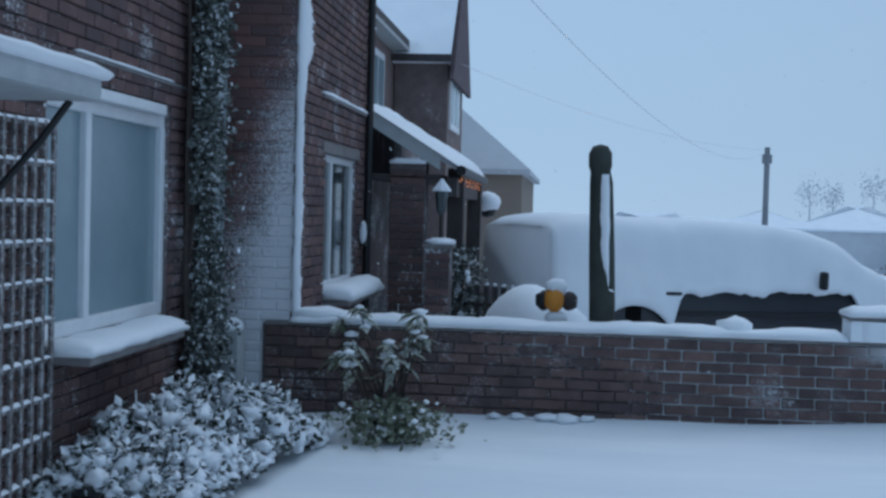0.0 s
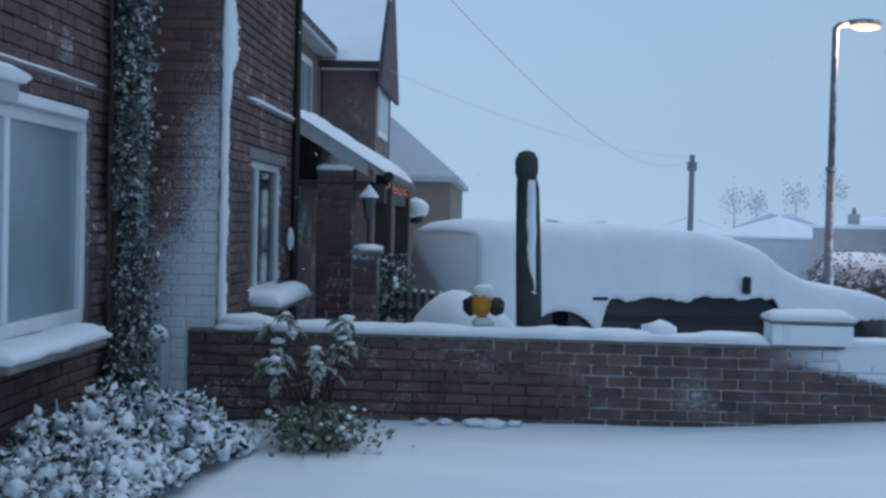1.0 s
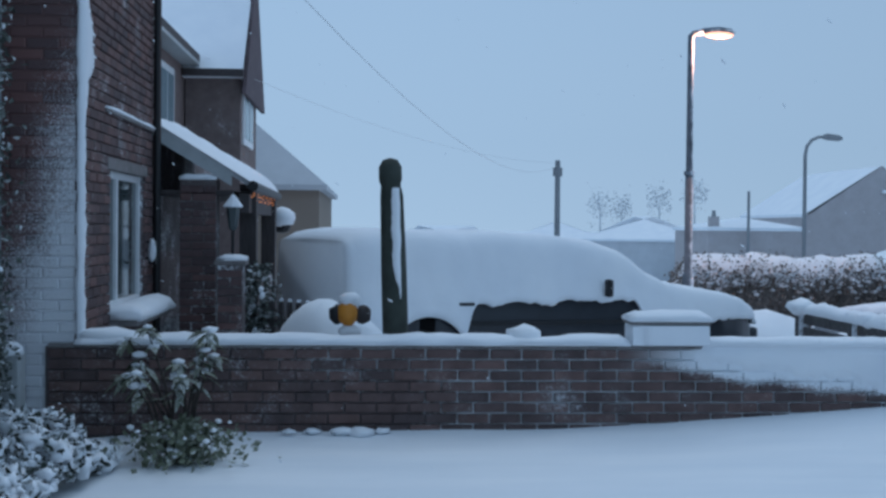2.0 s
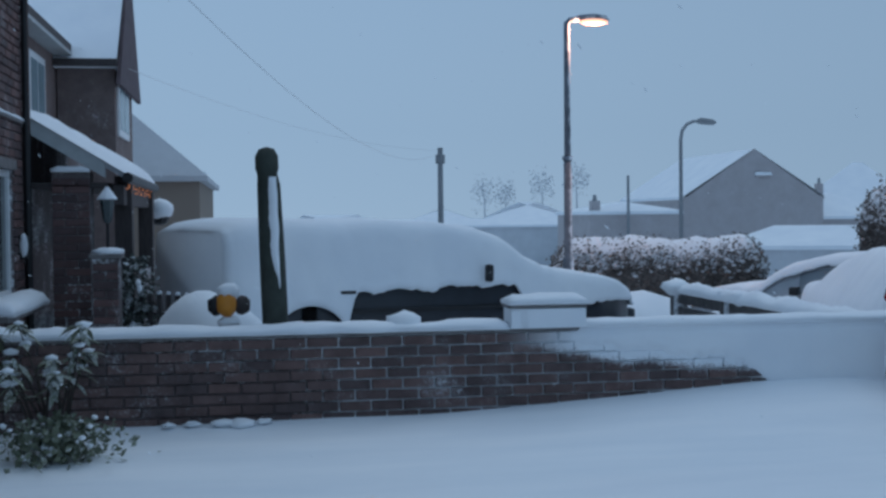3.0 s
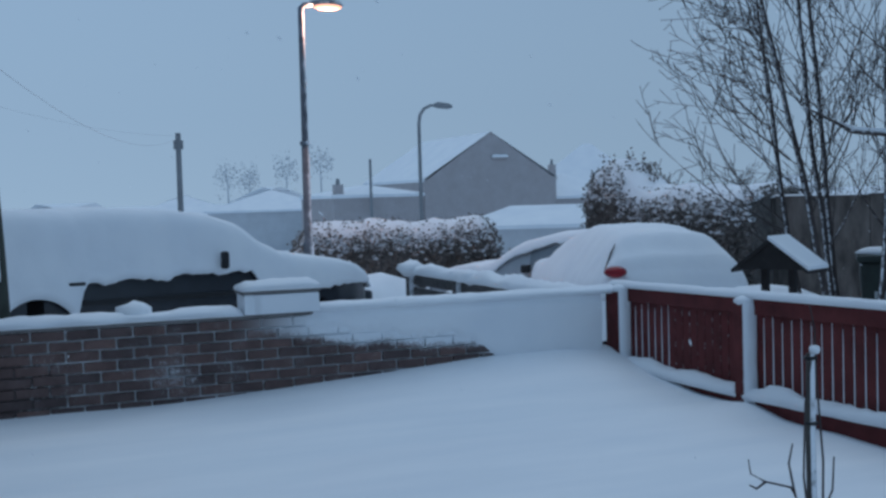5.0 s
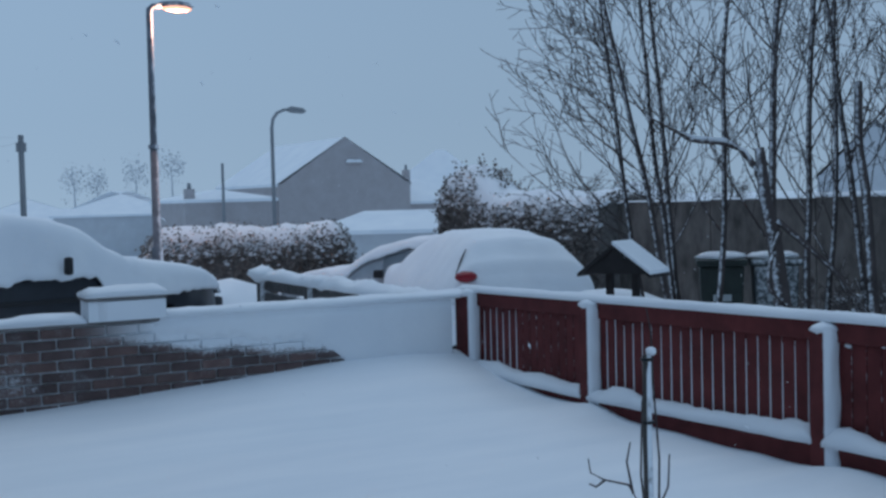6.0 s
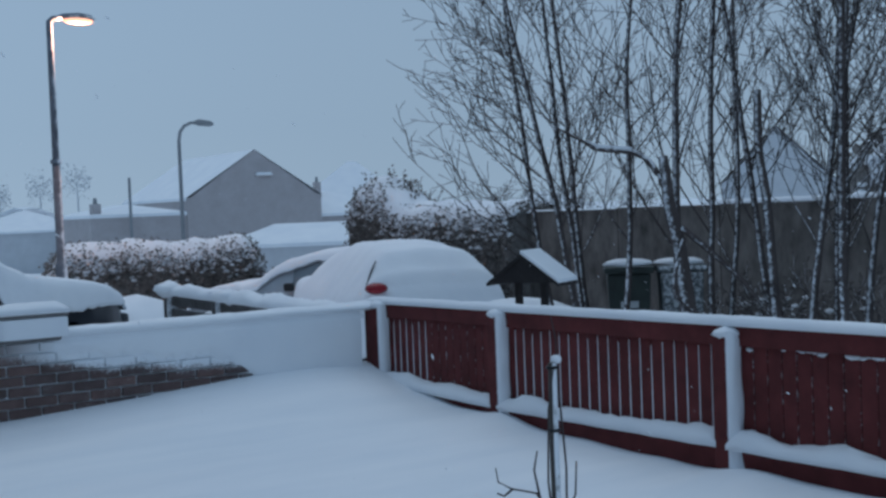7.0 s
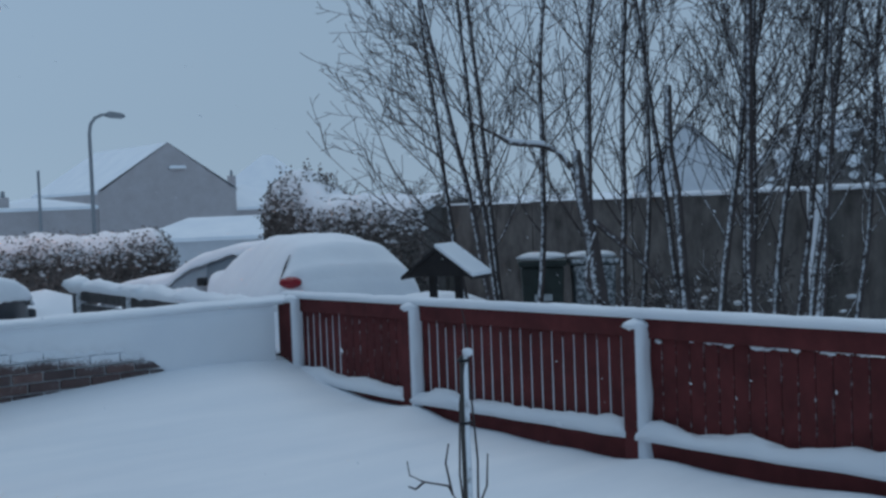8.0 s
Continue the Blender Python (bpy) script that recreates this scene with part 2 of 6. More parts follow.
M_HOUSE_SAND = make_haze_or_snow("pale_brick_wall", (0.27, 0.225, 0.19), 0.16)
M_SLATE = make_haze_or_snow("snowed_slates", (0.16, 0.17, 0.19), 0.68, 1.5)
M_BIN = make_plain("dark_green_bin_plastic", (0.022, 0.032, 0.028), 0.5, vary=0.3)
M_ORANGE = make_plain("orange_plastic", (0.62, 0.24, 0.03), 0.5, vary=0.1)
M_BLACK = make_plain("black_plastic", (0.015, 0.015, 0.017), 0.5, vary=0.2)
M_CONCRETE = make_plain("coping_concrete", (0.20, 0.19, 0.19), 0.9, vary=0.25)
M_TILE = make_plain("hung_tiles", (0.10, 0.075, 0.085), 0.85, vary=0.3, scale=6)


# ---------------- mesh helpers ----------------
def part(name, bm, material, parent=None, label="", smooth=False):
    """Link a bmesh as one mesh object, under a thing or a part if one is given."""
    me = bpy.data.meshes.new(name)
    bmesh.ops.recalc_face_normals(bm, faces=bm.faces)
    bm.to_mesh(me)
    bm.free()
    me.materials.append(material)
    if smooth:
        me.shade_smooth()
    ob = new(name, me)
    ob.parent = parent
    if label:
        tagged(ob, label)
    return ob


def mesh_part(name, verts, faces, material, parent=None, label="", smooth=False):
    me = bpy.data.meshes.new(name)
    me.from_pydata([tuple(v) for v in verts], [], faces)
    me.materials.append(material)
    if smooth:
        me.shade_smooth()
    ob = new(name, me)
    ob.parent = parent
    if label:
        tagged(ob, label)
    return ob


def thing(name, label, category, at=(0, 0, 0), group="", kind="", turn=0.0):
    ob = new(name)
    ob.empty_display_size = 0.1
    ob.matrix_world = pose(*at, 0, 0, turn)
    return tagged(ob, label, category, group, kind)


def box(bm, x0, x1, y0, y1, z0, z1, bevel=0.0):
    r = bmesh.ops.create_cube(bm, size=1.0)
    vs = r["verts"]
    for v in vs:
        v.co = Vector(((x0 + x1) / 2 + v.co.x * (x1 - x0), (y0 + y1) / 2 + v.co.y * (y1 - y0), (z0 + z1) / 2 + v.co.z * (z1 - z0)))
    if bevel:
        es = list({e for v in vs for e in v.link_edges})
        bmesh.ops.bevel(bm, geom=es, offset=bevel, segments=2, affect="EDGES", profile=0.6)
    return bm


def one_box(*a, bevel=0.006):
    return box(bmesh.new(), *a, bevel=bevel)


def tube(bm, pts, radii, sides=8, cap=True):
    """A tapered tube along points."""
    rings = []
    for i, p in enumerate(pts):
        p = Vector(p)
        d = (Vector(pts[min(i + 1, len(pts) - 1)]) - Vector(pts[max(i - 1, 0)])).normalized()
        a = d.orthogonal().normalized() if abs(d.z) < 0.9 else d.cross(Vector((0, 1, 0))).normalized()
        b = d.cross(a)
        r = radii[i] if isinstance(radii, (list, tuple)) else radii
        rings.append([bm.verts.new(p + (a * math.cos(k * math.tau / sides) + b * math.sin(k * math.tau / sides)) * r) for k in range(sides)])
    for r0, r1 in zip(rings, rings[1:]):
        for k in range(sides):
            bm.faces.new((r0[k], r0[(k + 1) % sides], r1[(k + 1) % sides], r1[k]))
    if cap:
        bm.faces.new(rings[0][::-1])
        bm.faces.new(rings[-1])
    return bm


def smooth01(v, lo, hi):
    k = min(1.0, max(0.0, (v - lo) / (hi - lo)))
    return k * k * (3 - 2 * k)


def nz(x, y, z=0.0):
    return noise.noise((x, y, z))


def snow_ridge(name, a, b, width, height, parent=None, label="", rag=0.25, step=0.06, seed=0.0, ends=True, drop=0.0):
    """Snow lying along a straight ledge from a to b: rounded top, uneven edges, a little overhang."""
    a, b = Vector(a), Vector(b)
    d = b - a
    n = max(4, int(d.length / step))
    side = Vector((-d.y, d.x, 0)).normalized()
    prof = [(-0.5, -0.15 - drop), (-0.54, 0.25), (-0.42, 0.75), (-0.2, 1.0), (0.1, 1.02), (0.36, 0.82), (0.53, 0.3), (0.5, -0.15)]
    verts, faces = [], []
    for i in range(n + 1):
        t = i / n
        p = a + d * t
        e = min(1.0, min(t, 1 - t) * d.length / (height * 0.8) + 0.25) if ends else 1.0
        e = math.sqrt(e)
        for j, (u, v) in enumerate(prof):
            k = 1 + rag * nz(p.x * 3 + seed, p.y * 3, j * 0.35 + p.z) + 0.5 * rag * nz(p.x * 11 + seed, p.y * 11, j)
            w = 1 + 0.5 * rag * nz(p.x * 5 + seed, p.y * 5 + 9, j * 0.5)
            z = v * height * (k * e if v > 0 else 1 + 1.5 * drop * nz(p.x * 7, p.y * 7, seed))
            verts.append(p + side * (u * width * w) + Vector((0, 0, z)))
    m = len(prof)
    for i in range(n):
        for j in range(m - 1):
            faces.append((i * m + j, i * m + j + 1, (i + 1) * m + j + 1, (i + 1) * m + j))
        faces.append((i * m + m - 1, i * m, (i + 1) * m, (i + 1) * m + m - 1))
    faces.append(tuple(range(m))[::-1])
    faces.append(tuple(n * m + j for j in range(m)))
    return mesh_part(name, verts, faces, M_SNOW, parent, label, True)


def snow_blob(bm, at, size, seed, rough=0.25, sub=2):
    r = bmesh.ops.create_icosphere(bm, subdivisions=sub, radius=1.0)
    for v in r["verts"]:
        k = 1 + rough * nz(v.co.x * 1.7 + seed, v.co.y * 1.7, v.co.z * 1.7 + seed)
        v.co = Vector((at[0] + v.co.x * size[0] * k, at[1] + v.co.y * size[1] * k, at[2] + v.co.z * size[2] * k))
    for f in {f for v in r["verts"] for f in v.link_faces}:
        f.smooth = True


# ---------------- ground ----------------
def ground_z(x, y):
    z = -0.33 * smooth01(x, 5.05, 6.3) - 0.2 * smooth01(x, 9.5, 14.0) - 0.02 * min(36.0, max(0.0, y - 9.0))
    if y < 8.6:
        g = smooth01(x, -2.4, -1.0)
        d = max(0.0, 8.46 - y)
        inside = 1 - smooth01(x, 4.9, 5.1)
        z += inside * ((0.085 + 0.145 * smooth01(x, 0.8, 3.8)) * math.exp(-d / 0.75) * g)
        z += inside * 0.05 * math.exp(-((x - 4.2) ** 2 + (y - 8.1) ** 2) / 0.35)
        z += inside * 0.10 * smooth01(4.6 - y, 0.0, 1.6) * smooth01(x, 3.6, 4.9)
        z += 0.05 * math.exp(-((x - 4.8) / 0.25) ** 2) * inside * (math.exp(-((y - 6.6) / 0.25) ** 2) + math.exp(-((y - 4.35) / 0.3) ** 2))
    z += 0.018 * nz(x * 0.6, y * 1.3, 2.0) + 0.012 * nz(x * 1.3 + 4, y * 3.1, 5.0)
    return z


def spaced(*spans):
    out = []
    for lo, hi, step in spans:
        k = max(1, round((hi - lo) / step))
        out += [lo + (hi - lo) * i / k for i in range(k)]
    return out + [spans[-1][1]]


gx = spaced((-900, -100, 100), (-100, -20, 10), (-20, -3, 1.0), (-3, 6.4, 0.09), (6.4, 14, 0.4), (14, 40, 2), (40, 100, 10), (100, 900, 100))
gy = spaced((-300, -40, 40), (-40, -4, 4), (-4, 2, 0.4), (2, 9.2, 0.09), (9.2, 20, 0.4), (20, 60, 2), (60, 200, 20), (200, 2000, 200))
gv = [(x, y, ground_z(x, y)) for y in gy for x in gx]
nx = len(gx)
gf = [(j * nx + i, j * nx + i + 1, (j + 1) * nx + i + 1, (j + 1) * nx + i) for j in range(len(gy) - 1) for i in range(nx - 1)]
tagged(mesh_part("ground", gv, gf, M_GROUND, None, "", True), "deep wind-rippled snow lying over garden and street", "snow", kind="structure")

# ---------------- garden wall ----------------
WALL_Y = 8.46
COURSE, PITCH, JOINT = 0.075, 0.225, 0.011


def brick_mesh(name, length, height, depth, material):
    bm = one_box(-length / 2, length / 2, -depth / 2, depth / 2, -height / 2, height / 2, bevel=0.0)
    bmesh.ops.bevel(bm, geom=list(bm.edges), offset=0.005, segments=1, affect="EDGES")
    me = bpy.data.meshes.new(name)
    bm.to_mesh(me)
    bm.free()
    me.materials.append(material)
    return me


def brick_spans(length, height, z0, holes):
    """Stretcher courses over a wall face: (from, to, z) of each brick, cut at the openings."""
    rows = []
    for c in range(int(height / COURSE)):
        z = z0 + (c + 0.5) * COURSE
        u = -PITCH / 2 if c % 2 else 0.0
        while u < length:
            lo, hi = max(0.0, u), min(length, u + PITCH)
            pieces = [(lo, hi)]
            for h0, h1, hz0, hz1 in holes:
                if hz0 - 0.02 < z < hz1 + 0.02:
                    pieces = [q for p0, p1 in pieces for q in ((p0, min(p1, h0)), (max(p0, h1), p1)) if q[1] - q[0] > 0.03]
            rows += [(p0 + JOINT / 2, p1 - JOINT / 2, z) for p0, p1 in pieces if p1 - p0 > 0.04]
            u += PITCH
    return rows


def brick_face(parent, origin, along, out, length, height, holes, piece_mat, joined_mat, want=lambda u, z: True, limit=290, proud=0.012):
    """Bricks on a wall face: pieces where wanted, the others joined into one mesh."""
    along, out, origin = Vector(along), Vector(out), Vector(origin)
    turn = math.degrees(math.atan2(along.y, along.x))
    rnd = random.Random(int(abs(origin.x * 31 + origin.y * 17) * 100))
    cache, count, verts, faces = {}, 0, [], []
    for u0, u1, z in brick_spans(length, height, origin.z, holes):
        u, l = (u0 + u1) / 2, round(u1 - u0, 3)
        p = origin + along * u + out * (proud * 0.5 - 0.02 + rnd.uniform(-0.003, 0.003))
        p.z = z + rnd.uniform(-0.002, 0.002)
        if count < limit and want(u, z):
            me = cache.get(l)
            if me is None:
                me = cache[l] = brick_mesh("brick", l, COURSE - JOINT, 0.04 + proud, piece_mat)
            ob = new("brick", me)
            ob.parent = parent
            ob.matrix_world = pose(*p, rnd.uniform(-0.5, 0.5), rnd.uniform(-0.4, 0.4), turn + rnd.uniform(-0.5, 0.5))
            count += 1
        else:
            hd, hz, hu = out * (0.02 + proud / 2), Vector((0, 0, (COURSE - JOINT) / 2)), along * (l / 2)
            b = len(verts)
            inset_u, inset_z = along * 0.005, Vector((0, 0, 0.005))
            verts += [p - hu - hz, p + hu - hz, p + hu + hz, p - hu + hz]
            q = p + hd
            verts += [q - hu - hz + inset_u + inset_z, q + hu - hz - inset_u + inset_z, q + hu + hz - inset_u - inset_z, q - hu + hz + inset_u - inset_z]
            faces += [(b, b + 1, b + 5, b + 4), (b + 1, b + 2, b + 6, b + 5), (b + 2, b + 3, b + 7, b + 6), (b + 3, b, b + 4, b + 7), (b + 4, b + 5, b + 6, b + 7)]
    if verts:
        ob = mesh_part("brickwork", verts, faces, joined_mat, parent)
        tagged(ob, "rows of dark red-brown bricks", kind="stuff")


garden_wall = thing("wall_garden", "low dark brick garden wall capped with snow, half plastered by drift", "wall", (0, 0, 0), kind="structure")
part("wall_core", one_box(-2.15, 4.74, WALL_Y + 0.012, WALL_Y + 0.21, -0.4, 0.665), M_MORTAR_GARDEN, garden_wall)
part("coping", one_box(-2.13, 4.74, WALL_Y - 0.006, WALL_Y + 0.225, 0.652, 0.684, bevel=0.008), M_CONCRETE, garden_wall, "thin dark coping course")
snow_ridge("snow_cap", (-1.95, WALL_Y + 0.10, 0.684), (1.9, WALL_Y + 0.10, 0.684), 0.25, 0.055, garden_wall, "uneven cap of snow", 0.5, seed=3)
snow_ridge("snow_cap", (2.42, WALL_Y + 0.10, 0.684), (4.98, WALL_Y + 0.10, 0.684), 0.27, 0.05, garden_wall, "smooth cap of snow", 0.25, seed=5)
bm = bmesh.new()
snow_blob(bm, (1.16, WALL_Y + 0.11, 0.73), (0.13, 0.10, 0.085), 3)
snow_blob(bm, (0.40, WALL_Y + 0.11, 0.705), (0.2, 0.10, 0.05), 8)
snow_blob(bm, (-1.75, WALL_Y + 0.10, 0.72), (0.24, 0.12, 0.07), 12)
part("snow_lump", bm, M_SNOW, garden_wall, "lumps of snow on the coping")

for k, (x, r) in enumerate(((-0.32, 0.035), (-0.12, 0.05), (0.02, 0.06), (0.16, 0.035), (-0.48, 0.03))):
    bm = bmesh.new()
    snow_blob(bm, (x, WALL_Y - 0.10 - 0.02 * (k % 3), 0.095), (r * 1.6, r, r * 0.6), k + 0.5, 0.5, 2)
    tagged(part("snow_clod", bm, M_SNOW), "small clod of snow at the wall's foot", "snow clod", "clods of snow")
pier = thing("wall_pier", "square brick pier on the garden wall packed with snow", "pier", (2.18, WALL_Y + 0.1, 0.68))
part("pier_body", one_box(-0.27, 0.27, -0.135, 0.14, 0.0, 0.145), M_MORTAR_GARDEN, pier)
part("cap_stone", one_box(-0.285, 0.285, -0.15, 0.155, 0.145, 0.178, bevel=0.008), M_CONCRETE, pier, "dark cap stone")
snow_ridge("snow_cap", (-0.29, 0, 0.178), (0.29, 0, 0.178), 0.31, 0.06, pier, "snow on the cap", 0.2, seed=7)


def plaster(name, parent, u0, u1, z0, z1, cover, base, step=0.022):
    """Driven snow clinging to the wall's face: thick in the middle, sinking into it at the ragged edge."""
    nu, nv = int((u1 - u0) / step), int((z1 - z0) / step)
    verts, faces = [], []
    for j in range(nv + 1):
        for i in range(nu + 1):
            u, z = u0 + (u1 - u0) * i / nu, z0 + (z1 - z0) * j / nv
            verts.append((u, base - cover(u, z), z))
    for j in range(nv):
        for i in range(nu):
            q = (j * (nu + 1) + i, j * (nu + 1) + i + 1, (j + 1) * (nu + 1) + i + 1, (j + 1) * (nu + 1) + i)
            faces.append(q)
    return mesh_part(name, verts, faces, M_SNOW, parent, "driven snow stuck to the wall", True)


def drift_cover(u, z):
    edge = 0.54 - 0.13 * smooth01(u, 2.0, 2.9) - 0.05 * smooth01(u, 2.9, 3.4) - 0.25 * smooth01(u, 3.5, 3.95)
    edge += 0.035 * nz(u * 6, z * 3, 1.0) + 0.03 * nz(u * 19, z * 9, 3.0)
    left = smooth01(u + 0.1 * nz(u * 9, z * 12, 6.0), 2.05, 2.55)
    k = smooth01(z, edge - 0.005, edge + 0.15) * left
    return -0.026 + k * (0.061 + 0.012 * nz(u * 3, z * 4, 0.0)) - 0.02 * smooth01(z, 0.62, 0.68)


plaster("driven_snow", garden_wall, 2.0, 4.76, 0.12, 0.68, drift_cover, WALL_Y)
plaster("driven_snow", pier, -0.27, 0.27, 0.005, 0.14, lambda u, z: -0.01 + 0.035 * smooth01(u + 0.25 + 0.06 * nz(u * 8, z * 8, 4.0), 0.02, 0.10), -0.137)

# ---------------- mossy gate post ----------------
post = thing("timber_post", "round-topped mossy timber post with snow down one side", "post", (0.24, 8.78, 0.0))
bm = bmesh.new()
pp = [(0.03, 0, -0.1), (0.02, 0, 0.6), (0.0, 0, 1.2), (-0.02, 0, 1.72), (-0.028, 0, 1.80), (-0.03, 0, 1.84), (-0.033, 0, 1.93), (-0.035, 0, 1.98), (-0.036, 0, 1.995)]
tube(bm, pp, [0.098, 0.095, 0.09, 0.084, 0.072, 0.086, 0.084, 0.055, 0.01], 14)
for v in bm.verts:
    v.co.x += 0.008 * nz(v.co.x * 20, v.co.y * 20, v.co.z * 3)
    v.co.y += 0.008 * nz(v.co.x * 20 + 7, v.co.y * 20, v.co.z * 3)
part("post_shaft", bm, M_GREEN_POST, post, smooth=True)
verts, faces = [], []
for j in range(41):
    z = 0.98 + 0.80 * j / 40
    lo_a = -98 + 10 * nz(z * 7, 3.0) + 6 * nz(z * 22, 1.0) + 34 * (1 - smooth01(z, 0.98, 1.25))
    hi_a = -58 + 6 * nz(z * 6, 8.0)
    for i in range(5):
        a = radians(lo_a + (hi_a - lo_a) * i / 4)
        r = 0.090 + 0.014 * math.sin(math.pi * i / 4) * min(1, j / 3, (40 - j) / 3)
        verts.append((0.004 - 0.02 * (z - 1.0) + r * math.cos(a), r * math.sin(a), z))
    if j:
        faces += [((j - 1) * 5 + i, (j - 1) * 5 + i + 1, j * 5 + i + 1, j * 5 + i) for i in range(4)]
mesh_part("snow_streak", verts, faces, M_SNOW, post, "streak of driven snow", True)

# ---------------- near house ----------------
near_house = thing("wall_house", "dark red brick house front dusted with driven snow", "house wall", (0, 0, 0), kind="structure")
WX = -2.5
WIN_Y0, WIN_Y1, WIN_Z0, WIN_Z1 = 5.60, 7.42, 0.80, 2.05


def wall_boxes(name, x0, x1, y0, y1, z0, z1, hole, mat, parent):
    """A wall running along y with one opening through it."""
    bm = bmesh.new()
    hy0, hy1, hz0, hz1 = hole
    box(bm, x0, x1, y0, hy0, z0, z1)
    box(bm, x0, x1, hy1, y1, z0, z1)
    box(bm, x0, x1, hy0, hy1, z0, hz0)
    box(bm, x0, x1, hy0, hy1, hz1, z1)
    return part(name, bm, mat, parent)


wall_boxes("wall_core", WX - 0.3, WX - 0.012, -3.0, 8.52, -0.4, 5.2, (WIN_Y0, WIN_Y1, WIN_Z0, WIN_Z1), M_MORTAR_HOUSE, near_house)
brick_face(near_house, (WX, -0.0 + 3.9, 0.0), (0, 1, 0), (1, 0, 0), 4.6, 4.2, [(WIN_Y0 - 3.9, WIN_Y1 - 3.9, WIN_Z0 - 0.05, WIN_Z1)],
           M_BRICK_HOUSE, M_BRICK_HOUSE_ISLAND, lambda u, z: u > 1.3 and (z < 0.8 or z > 2.0) and z < 2.75)
part("inner_wall", one_box(-5.5, WX - 0.3, 8.52, 8.6, -0.4, 5.2), M_MORTAR_HOUSE, near_house)
part("inner_wall", one_box(-5.6, -5.5, -3.0, 8.6, -0.4, 5.2), M_MORTAR_HOUSE, near_house)
part("string_course", one_box(WX - 0.02, WX + 0.02, 5.9, 7.9, 2.225, 2.25), M_CONCRETE, near_house)
snow_ridge("snow_ledge", (WX + 0.012, 5.9, 2.25), (WX + 0.012, 7.4, 2.25), 0.035, 0.013, near_house, "line of snow on a brick ledge", 0.5)

window = thing("window_1", "white framed window with misted glass above a snowy sill", "window", (0, 0, 0), kind="structure")
fx0, fx1 = WX - 0.10, WX - 0.035
part("window_frame", one_box(fx0, fx1, WIN_Y0, WIN_Y1, WIN_Z1 - 0.09, WIN_Z1, bevel=0.01), M_PVC, window, "white plastic head")
part("window_frame", one_box(fx0, fx1, WIN_Y0, WIN_Y1, WIN_Z0, WIN_Z0 + 0.08, bevel=0.01), M_PVC, window)
for y in (WIN_Y0 + 0.035, 6.21, WIN_Y1 - 0.035):
    part("window_frame", one_box(fx0 + 0.004, fx1 + 0.004, y - 0.037, y + 0.037, WIN_Z0 + 0.075, WIN_Z1 - 0.085, bevel=0.01), M_PVC, window)
for y0, y1 in ((WIN_Y0 + 0.07, 6.175), (6.245, WIN_Y1 - 0.07)):
    part("pane", one_box(fx0 + 0.02, fx0 + 0.03, y0, y1, WIN_Z0 + 0.08, WIN_Z1 - 0.09, bevel=0), M_WINDOW, window, "misted glass")
part("lintel_board", one_box(WX - 0.01, WX + 0.03, WIN_Y0 - 0.05, WIN_Y1 - 0.15, WIN_Z1 - 0.02, WIN_Z1 + 0.045, bevel=0.012), M_PVC, window, "pale frosted head board")
part("window_sill", one_box(WX - 0.05, WX + 0.24, WIN_Y0 + 0.01, WIN_Y1 - 0.38, 0.70, 0.755, bevel=0.012), M_CONCRETE, window)
snow_ridge("sill_snow", (WX + 0.10, WIN_Y0 + 0.0, 0.755), (WX + 0.10, WIN_Y1 - 0.36, 0.755), 0.31, 0.07, window, "thick wedge of snow", 0.25, seed=2)

canopy = thing("door_canopy", "flat rendered door canopy on an iron bracket, edged with snow", "canopy", (WX, 0, 1.9))
part("slab", one_box(0.0, 0.6, 2.6, 4.80, 0.0, 0.10, bevel=0.03), M_CANOPY, canopy)
snow_ridge("snow_cover", (0.31, 2.6, 0.10), (0.31, 4.82, 0.10), 0.61, 0.075, canopy, "thick layer of snow", 0.15, seed=11)
bm = bmesh.new()
tube(bm, [(0.02, 4.75, -0.55), (0.10, 4.75, -0.46), (0.36, 4.75, -0.16), (0.48, 4.75, 0.0)], 0.016, 6)
tube(bm, [(0.012, 4.75, 0.0), (0.012, 4.75, -0.6)], 0.014, 6)
part("bracket", bm, M_BLACK, canopy, "black iron bracket")

trellis = thing("trellis", "square wooden wall trellis with snow on each bar", "trellis", (WX + 0.035, 0, 0))
for i in range(10):
    z = 0.18 + i * 0.185
    part("rail", one_box(-0.012, 0.012, 4.5, 5.60, z - 0.012, z + 0.012, bevel=0.003), M_TRELLIS, trellis)
    snow_ridge("rail_snow", (0.006, 4.5, z + 0.012), (0.006, 5.60, z + 0.012), 0.034, 0.014, trellis, "thin snow on the bar", 0.6, seed=i)
for i in range(11):
    y = 4.53 + i * 0.105
    part("slat", one_box(0.006, 0.026, y - 0.014, y + 0.014, 0.08, 1.87, bevel=0.003), M_TRELLIS, trellis)


def leaf_fan(bm, p, size, rnd, up=0.3):
    """One leaf: a folded diamond."""
    d = Vector((rnd.uniform(-1, 1), rnd.uniform(-1, 1), rnd.uniform(-1, 0.5) + up)).normalized()
    s = d.cross(Vector((rnd.uniform(-1, 1), rnd.uniform(-1, 1), rnd.uniform(-1, 1)))).normalized()
    n = d.cross(s)
    p = Vector(p)
    a, b, c, e = (bm.verts.new(q) for q in (p, p + d * size * 0.5 + s * size * 0.32 + n * size * 0.1, p + d * size, p + d * size * 0.5 - s * size * 0.32 + n * size * 0.1))
    bm.faces.new((a, b, c))
    bm.faces.new((a, c, e))


